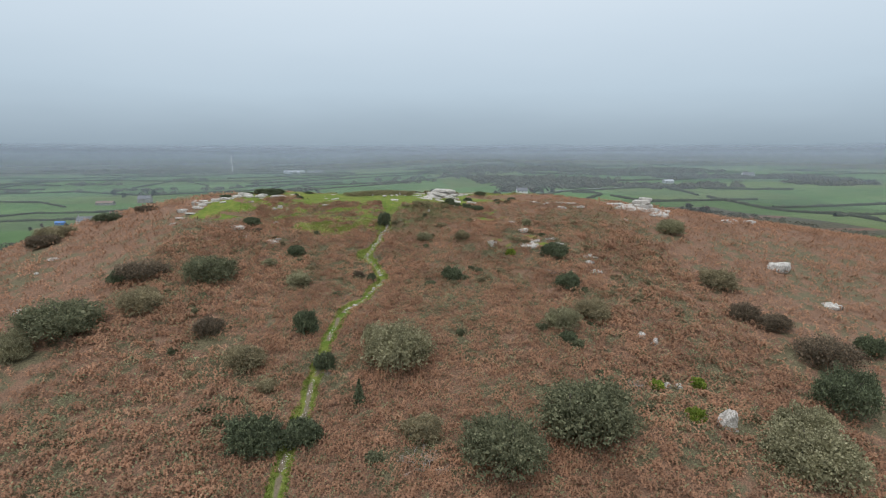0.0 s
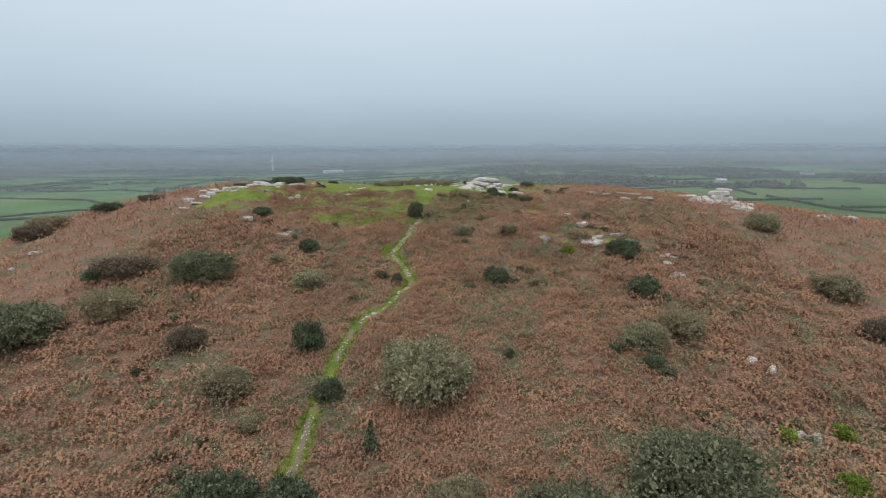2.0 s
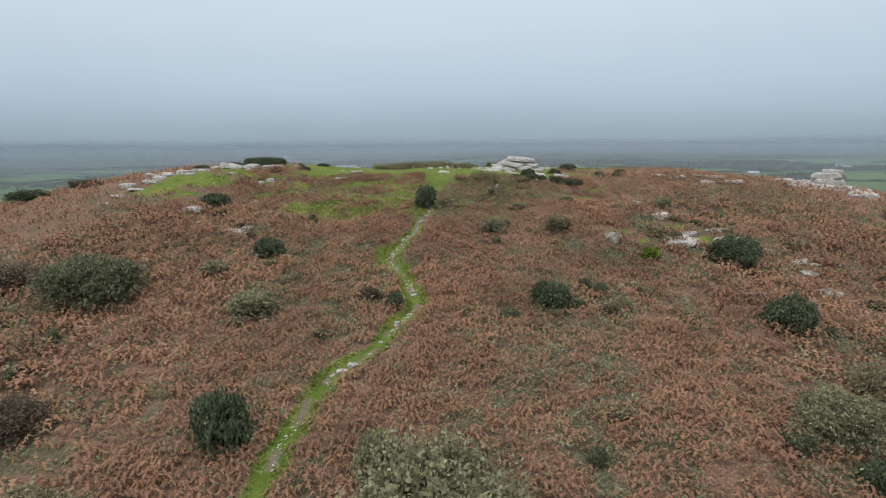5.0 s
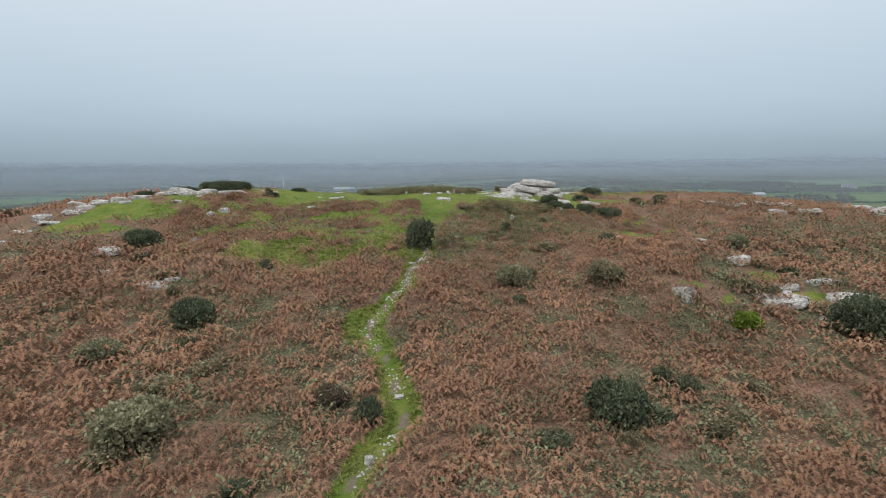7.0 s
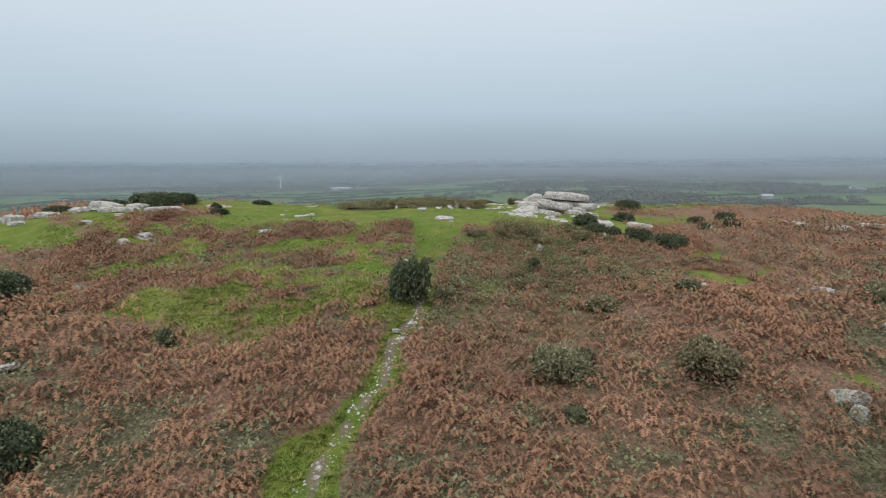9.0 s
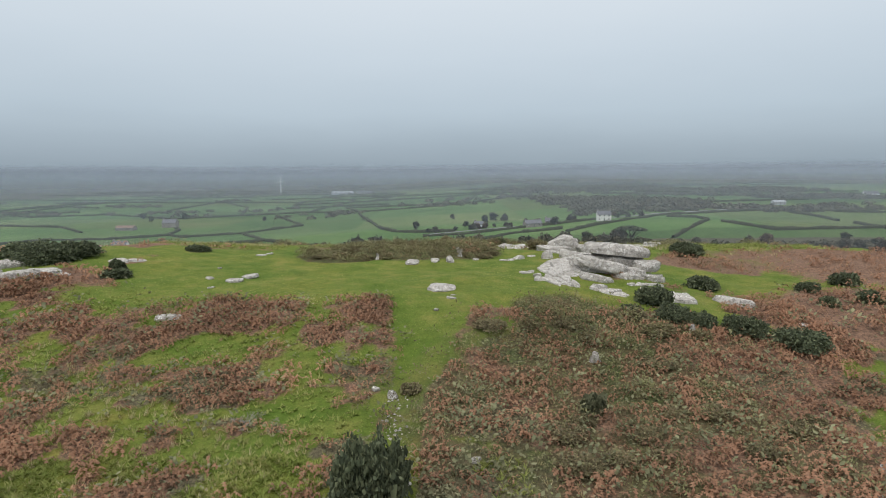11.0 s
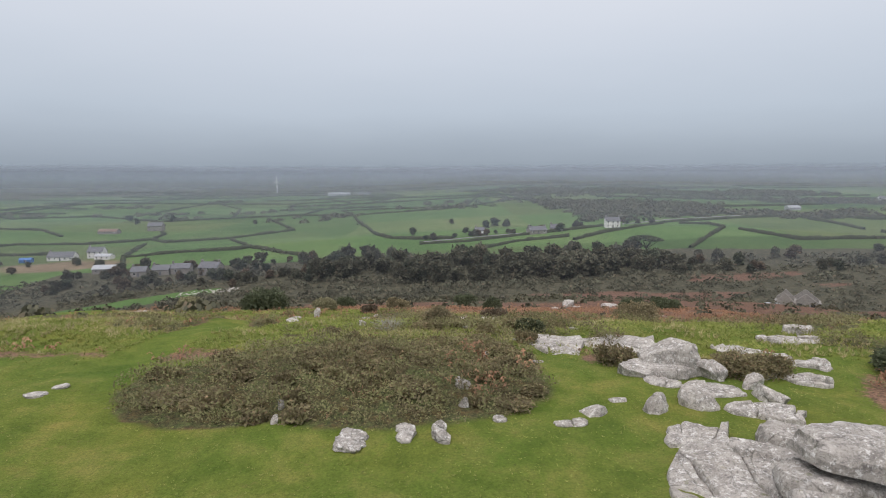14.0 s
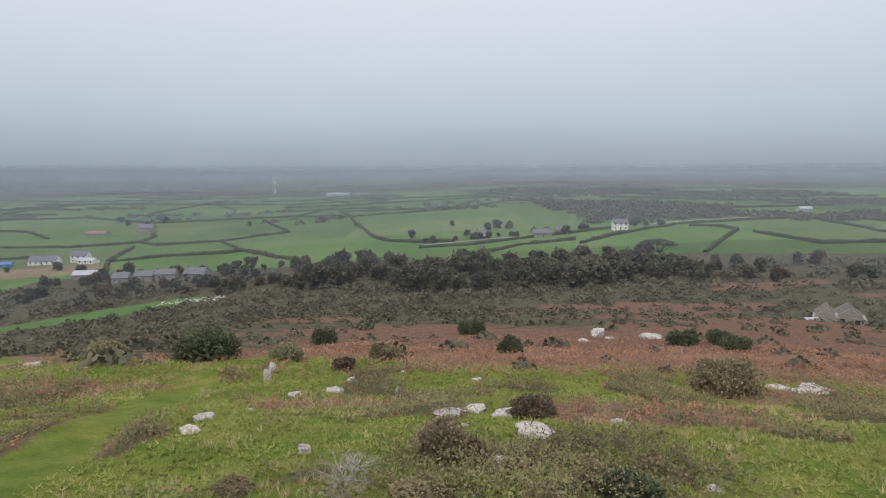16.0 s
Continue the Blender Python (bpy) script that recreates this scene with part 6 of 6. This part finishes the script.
NEAR_HEDGES = (
        [(-348, 504), (-294, 506), (-252, 534), (-227, 507), (-177, 513), (-133, 556), (-152, 600), (-201, 704)],
        [(-252, 534), (-262, 580), (-275, 600)], [(-214, 419), (-181, 433), (-143, 433), (-135, 443)], [(-172, 505), (-135, 443), (-105, 407), (-75, 378)],
        [(-214, 419), (-228, 460), (-240, 500)], [(-214, 419), (-190, 375), (-180, 356)],
        [(-104, 722), (-82, 613), (-51, 491), (-35, 455), (-18, 443), (10, 436)],
        [(-526, 739), (-447, 775), (-324, 700), (-258, 746), (-170, 736), (-100, 698), (-37, 712), (29, 738), (94, 833), (159, 779), (209, 690)],
        [(-104, 722), (-129, 786), (-54, 770), (29, 745)], [(-670, 930), (-632, 1031), (-541, 1097), (-560, 1320), (-404, 1500), (-200, 1560)],
        [(-13, 413), (19, 415), (50, 431), (87, 449), (128, 472)], [(24, 378), (50, 403), (87, 415)], [(87, 397), (113, 427), (150, 457), (170, 467)],
        [(180, 462), (200, 453), (199, 431), (178, 401), (141, 352)], [(203, 418), (206, 394), (214, 370), (254, 374), (320, 380)],
        [(173, 472), (248, 508), (316, 528)], [(297, 493), (296, 465), (285, 414)], [(329, 541), (343, 489), (420, 470)],
        [(94, 833), (154, 912), (277, 1128), (507, 1440)], [(-253, 1237), (-77, 1065), (69, 1017), (154, 958)], [(-700, 620), (-526, 640), (-400, 610), (-348, 560)],
        [(-400, 420), (-348, 504)], [(-420, 390), (-330, 440), (-270, 450)], [(-526, 739), (-600, 800), (-620, 1031)], [(-258, 746), (-300, 900), (-420, 1100)],
        [(-170, 736), (-140, 960), (-250, 1237)], [(29, 738), (69, 1017), (120, 1300)], [(-900, 1500), (-400, 1640), (100, 1500), (400, 1700)],
        [(209, 690), (300, 640), (420, 660)], [(300, 900), (450, 860), (650, 900)], [(260, 120), (300, 260), (286, 400)], [(286, 250), (420, 280), (560, 260)],
        [(300, 330), (430, 350), (520, 420)], [(-300, 60), (-270, 200), (-300, 330)], [(-300, 180), (-420, 240), (-560, 220)], [(-280, 270), (-400, 330), (-420, 390)])
for line in NEAR_HEDGES:
    hedge(line)


def corner(i, j):
    """A corner of the far fields."""
    a = random.Random(i * 97 + j * 31 + 5)
    return (i * 150 - 75 + a.uniform(-42, 42), j * 110 - 55 + a.uniform(-30, 30))


for j in range(8, 15):
    for i in range(-6, 7):
        a = random.Random(i * 13 + j * 7)
        if a.random() < 0.5:
            hedge([corner(i, j), corner(i + 1, j)], 3.0, 2.2, 5.0)
        if a.random() < 0.5:
            hedge([corner(i, j), corner(i, j + 1)], 3.0, 2.2, 5.0)

# thorn trees grown up in the hedges
spots = []
for line in NEAR_HEDGES:
    for (ax, ay), (bx, by) in zip(line, line[1:]):
        for k in range(int(math.hypot(bx - ax, by - ay) / 7)):
            u = rng.uniform()
            if vnoise(ax + (bx - ax) * u, ay + (by - ay) * u, 40, 99) > 0.5:
                spots.append((ax + (bx - ax) * u + rng.normal(0, 1.2), ay + (by - ay) * u + rng.normal(0, 1.2)))
spots = np.array(spots)
strewn("hedgerow", "ragged thorn bushes grown up in the hedges", "hedge", SH_V, SH_F, spots[:, 0], spots[:, 1], 1.8 + 3.6 * rng.uniform(0, 1, len(spots)) ** 2, LEAF_FAR, 0.1)

# a tumbled field wall below the hill
x, y = rng.uniform(-122, -96, 130), rng.normal(0, 1.6, 130)
y = y + 297 + 0.22 * (x + 110) + 4 * (rng.uniform(0, 1, 130) > 0.55)
strewn("rubble", "pale tumbled stones of an old field wall", "stones", PEBBLE_V, PEBBLE_F, x, y, rng.uniform(0.2, 0.65, 130), GRANITE, 0.2)

# ---- houses, barns and other works in the valley ----
def box(bm, x0, x1, y0, y1, z0, z1):
    vs = [bm.verts.new(p) for p in ((x0, y0, z0), (x1, y0, z0), (x1, y1, z0), (x0, y1, z0), (x0, y0, z1), (x1, y0, z1), (x1, y1, z1), (x0, y1, z1))]
    for q in ((0, 3, 2, 1), (4, 5, 6, 7), (0, 1, 5, 4), (1, 2, 6, 5), (2, 3, 7, 6), (3, 0, 4, 7)):
        bm.faces.new([vs[i] for i in q])
    return bm


def house(name, x, y, w, d, eave, ridge, turn, wall_m, roof_m, label, category="house", cols=3, rows=2, chimneys=2, door=True, gable=False):
    """A gabled building: walls, roof with eaves, windows set in the front and back, a door and chimneys."""
    root = new(name)
    root.matrix_basis = pose(x, y, at(x, y) - 0.4, 0, 0, turn)
    tagged(root, label, category)
    bm = bmesh.new()
    prof = [(-d / 2, 0), (d / 2, 0), (d / 2, eave), (0, ridge), (-d / 2, eave)]
    ends = [[bm.verts.new((s * w / 2, a, b)) for a, b in prof] for s in (-1, 1)]
    bm.faces.new(ends[0][::-1])
    bm.faces.new(ends[1])
    for k in range(5):
        bm.faces.new([ends[0][k], ends[0][(k + 1) % 5], ends[1][(k + 1) % 5], ends[1][k]])
    wall = part("wall", bm, wall_m, root)
    slope = (ridge - eave) / (d / 2)
    for s in (-1, 1):
        bm = bmesh.new()
        out, t = 0.35, 0.16
        a, b = (s * (d / 2 + out), eave - out * slope + 0.05), (0, ridge + 0.05)
        q = []
        for px in (-w / 2 - 0.2, w / 2 + 0.2):
            q.append([bm.verts.new((px, *a)), bm.verts.new((px, *b)), bm.verts.new((px, b[0], b[1] + t)), bm.verts.new((px, a[0], a[1] + t))])
        bm.faces.new(q[0])
        bm.faces.new(q[1][::-1])
        for k in range(4):
            bm.faces.new([q[0][k], q[1][k], q[1][(k + 1) % 4], q[0][(k + 1) % 4]])
        bmesh.ops.recalc_face_normals(bm, faces=bm.faces)
        part("roof", bm, roof_m, root)
    step_z = eave / rows
    for face in (-1, 1):
        for r_ in range(rows):
            for c in range(cols):
                if door and face < 0 and r_ == 0 and c == cols // 2:
                    bm = bmesh.new()
                    box(bm, -0.5, 0.5, face * d / 2 - 0.06, face * d / 2 + 0.03, 0.3, 2.4)
                    part("door", bm, SLATE, root, "dark plank door")
                    continue
                cx = (c - (cols - 1) / 2) * w / cols
                z0 = 0.4 + step_z * r_ + step_z * 0.30
                bm = bmesh.new()
                box(bm, cx - 0.55, cx + 0.55, face * d / 2 - 0.05, face * d / 2 + 0.05, z0, z0 + min(1.3, step_z * 0.5))
                win = part("window", bm, PAINT_WHITE, root, "white window frame")
                bm = bmesh.new()
                box(bm, cx - 0.45, cx + 0.45, face * d / 2 - 0.07, face * d / 2 + 0.07, z0 + 0.1, z0 + min(1.2, step_z * 0.46))
                part("pane", bm, WINDOW, win, "dark window pane")
    for c in (-1, 1) if gable else ():
        bm = bmesh.new()
        box(bm, -w / 2 - 0.05, -w / 2 + 0.05, c * d * 0.22 - 0.5, c * d * 0.22 + 0.5, 1.5, 2.7)
        win = part("window", bm, PAINT_WHITE, root, "weathered window surround")
        bm = bmesh.new()
        box(bm, -w / 2 - 0.08, -w / 2 + 0.08, c * d * 0.22 - 0.42, c * d * 0.22 + 0.42, 1.6, 2.6)
        part("pane", bm, WINDOW, win, "dark window opening")
    for k in range(chimneys):
        bm = bmesh.new()
        cx = (-1 if k == 0 else 1) * (w / 2 - 0.6)
        box(bm, cx - 0.45, cx + 0.45, -0.4, 0.4, ridge - 0.7, ridge + 1.1)
        box(bm, cx - 0.55, cx + 0.55, -0.5, 0.5, ridge + 1.1, ridge + 1.25)
        box(bm, cx - 0.15, cx + 0.15, -0.15, 0.15, ridge + 1.25, ridge + 1.6)
        part("chimney", bm, STONE_WALL, root, "stone chimney stack")
    return root


def ruin(x, y, w, deep, eave, ridge, turn, openings, label):
    """A roofless stone building: two gables and low side walls, with dark blocks for its empty windows."""
    root = new("ruined_cottage")
    root.matrix_basis = pose(x, y, at(x, y) - 0.6, 0, 0, turn)
    tagged(root, label, "ruin")
    for y0 in (0.0, deep):
        bm = bmesh.new()
        prof = [(-w / 2, 0), (w / 2, 0), (w / 2, eave), (0.12, ridge - 0.1), (0.0, ridge), (-w * 0.12, ridge - 0.5), (-w * 0.15, ridge - 0.85), (-w / 2, eave)]
        a, b = [bm.verts.new((u, y0, v)) for u, v in prof], [bm.verts.new((u, y0 + 0.6, v)) for u, v in prof]
        bm.faces.new(a)
        bm.faces.new(b[::-1])
        for k in range(len(prof)):
            bm.faces.new((a[k], b[k], b[(k + 1) % len(prof)], a[(k + 1) % len(prof)]))
        wall = part("gable", bm, STONE_WALL, root)
        for cx in openings if y0 == 0 else ():
            # no hole is cut: a dark block gives the shade of the window
            bm = bmesh.new()
            box(bm, cx - 0.55, cx + 0.55, -0.03, 0.3, 1.7, 3.0)
            part("window_shade_block", bm, WINDOW, wall, "dark block standing in for the shaded empty window")
    for s in (-1, 1):
        bm = bmesh.new()
        box(bm, s * w / 2 - 0.3, s * w / 2 + 0.3, 0.6, deep, 0, eave * (1.0 if s > 0 else 0.8))
        part("side_wall", bm, STONE_WALL, root)
    return root


ruin(103.8, 201.0, 5.2, 7.0, 2.8, 5.4, -33, (), "roofless grey stone gable of a ruined cottage")
ruin(109.6, 200.0, 7.4, 8.0, 3.0, 6.0, -31, (-1.6, 1.8), "roofless grey stone cottage with empty windows")
house("shed", 100.5, 202, 3.4, 2.4, 1.5, 1.9, 4, SHEET, SHEET, "low white-roofed shed beside the stone cottage", "shed", 1, 1, 0, False)
house("farmhouse", 129, 459, 10.5, 7.0, 5.4, 8.0, -6, RENDER_WHITE, SLATE, "pale two-storey farmhouse with a slate roof")
house("bungalow", -258, 424, 17, 8.0, 3.0, 6.0, 4, RENDER_WHITE, SLATE, "white bungalow with a grey slate roof", cols=5, rows=1, chimneys=1)
house("white_house", -238, 430, 10, 8.0, 4.8, 7.6, 8, RENDER_WHITE, SLATE, "white rendered farmhouse above a bare yard", cols=3, chimneys=1)
house("barn", -226, 418, 11, 6.0, 2.6, 4.0, -5, RENDER_WHITE, SHEET, "white-walled farm shed with a sheet roof", "barn", 3, 1, 0, False)
house("barn", -190, 358, 13, 7.0, 3.0, 4.8, 8, STONE_WALL, SHEET, "long low barn with pale sheet roof", "barn", 3, 1, 0, False)
house("shed", -276, 414, 7, 4.5, 2.4, 3.4, 12, TARP, TARP, "bright blue sheeted shed beside the white bungalow", "shed", 1, 1, 0, False)
house("cottage", -123, 340, 11, 7.5, 4.4, 7.0, -8, STONE_WALL, SLATE, "stone cottage with white windows and slate roof")
for cx, cy, cw in ((-163, 343, 8), (-152, 345, 9), (-142, 347, 10)):
    house("cottage", cx, cy, cw, 6.5, 3.4, 5.6, 6, STONE_WALL, SLATE, "terraced stone cottage with a slate roof", cols=2, rows=1, chimneys=1)
house("farmhouse", -286, 612, 14, 9.0, 5.4, 8.6, 5, STONE_WALL, SLATE, "large pale stone farmhouse by trees")
house("barn", -318, 585, 18, 8.0, 3.0, 5.0, 0, STONE_WALL, TILE_RED, "long brown-roofed barn in the fields", "barn", 4, 1, 0, False)
house("white_cottage", 30, 458, 7, 5.5, 3.2, 5.2, 10, RENDER_WHITE, SLATE, "small white cottage by the lane", cols=2, rows=1, chimneys=1)
house("cottage", 70, 442, 13, 7.0, 3.2, 5.6, 14, STONE_WALL, SLATE, "low stone cottage with a long slate roof", cols=3, rows=1)
house("cottage", 86, 452, 9, 6.5, 3.2, 5.4, -6, STONE_WALL, SLATE, "low stone cottage with a long slate roof", cols=2, rows=1)
house("barn", 344, 590, 12, 7.0, 3.0, 4.8, 0, SHEET, SHEET, "grey sheet-roofed barn among trees", "barn", 3, 1, 0, False)
house("white_house", 520, 700, 16, 8.0, 5.4, 8.0, -10, RENDER_WHITE, SLATE, "large white house beside distant woods", cols=4)
house("barn", -225, 1330, 48, 20, 5.0, 8.0, 3, SHEET, SHEET, "long pale farm sheds in the distance", "barn", 6, 1, 0, False)
house("barn", -170, 1290, 36, 16, 4.5, 7.0, -3, STONE_WALL, SLATE, "long pale farm sheds in the distance", "barn", 5, 1, 0, False)


def turbine(x, y, h):
    root = new("wind_turbine")
    root.matrix_basis = pose(x, y, at(x, y) - 0.5)
    tagged(root, "white three-bladed wind turbine standing in far fields", "wind turbine")
    bm = bmesh.new()
    bmesh.ops.create_cone(bm, cap_ends=True, segments=16, radius1=1.3, radius2=0.7, depth=h, matrix=Matrix.Translation((0, 0, h / 2)))
    part("tower", bm, PAINT_WHITE, root)
    bm = bmesh.new()
    box(bm, -0.8, 0.8, -2.2, 2.0, h - 0.4, h + 1.3)
    part("nacelle", bm, PAINT_WHITE, root)
    for k in range(3):
        bm = bmesh.new()
        a = radians(90 + 120 * k)
        rad, side = Vector((math.cos(a), 0, math.sin(a))), Vector((-math.sin(a), 0, math.cos(a)))
        hub = Vector((0, -2.5, h + 0.5))
        vs = [bm.verts.new(hub + rad * q + side * s + Vector((0, e, 0))) for q, c in ((0.3, 0.55), (4, 0.8), (14, 0.2)) for s, e in ((-c, 0), (0, 0.2), (c, 0), (0, -0.2))]
        for j in (0, 4):
            for i in range(4):
                bm.faces.new((vs[j + i], vs[j + (i + 1) % 4], vs[j + 4 + (i + 1) % 4], vs[j + 4 + i]))
        part("blade", bm, PAINT_WHITE, root)
    return root


turbine(-430, 1560, 30)


def strip(name, line, w, material, label, category, lift=0.12):
    """A lane or yard laid on the ground."""
    pts = []
    for (ax, ay), (bx, by) in zip(line, line[1:]):
        k = max(1, int(math.hypot(bx - ax, by - ay) / 3))
        pts += [(ax + (bx - ax) * i / k, ay + (by - ay) * i / k) for i in range(k)]
    p = np.array(pts + [line[-1]], float)
    d = np.gradient(p, axis=0)
    d /= np.linalg.norm(d, axis=1)[:, None] + 1e-9
    s = np.stack([-d[:, 1], d[:, 0]], 1) * w / 2
    a, b = p - s, p + s
    v = np.concatenate([np.column_stack([a, heights(a[:, 0], a[:, 1]) + lift]), np.column_stack([b, heights(b[:, 0], b[:, 1]) + lift])])
    n = len(p)
    i = np.arange(n - 1)
    me = mesh_of(name, v, np.stack([i, i + 1, i + 1 + n, i + n], 1))
    me.materials.append(material)
    return tagged(new(name, me), label, category, kind="structure")


strip("road", [(111, 470), (157, 482), (201, 505), (259, 532), (340, 560)], 4.5, ROADTOP, "pale narrow lane between hedges", "road")
strip("road", [(-13, 425), (30, 440), (70, 452), (111, 470)], 4.0, ROADTOP, "pale narrow lane between hedges", "road")
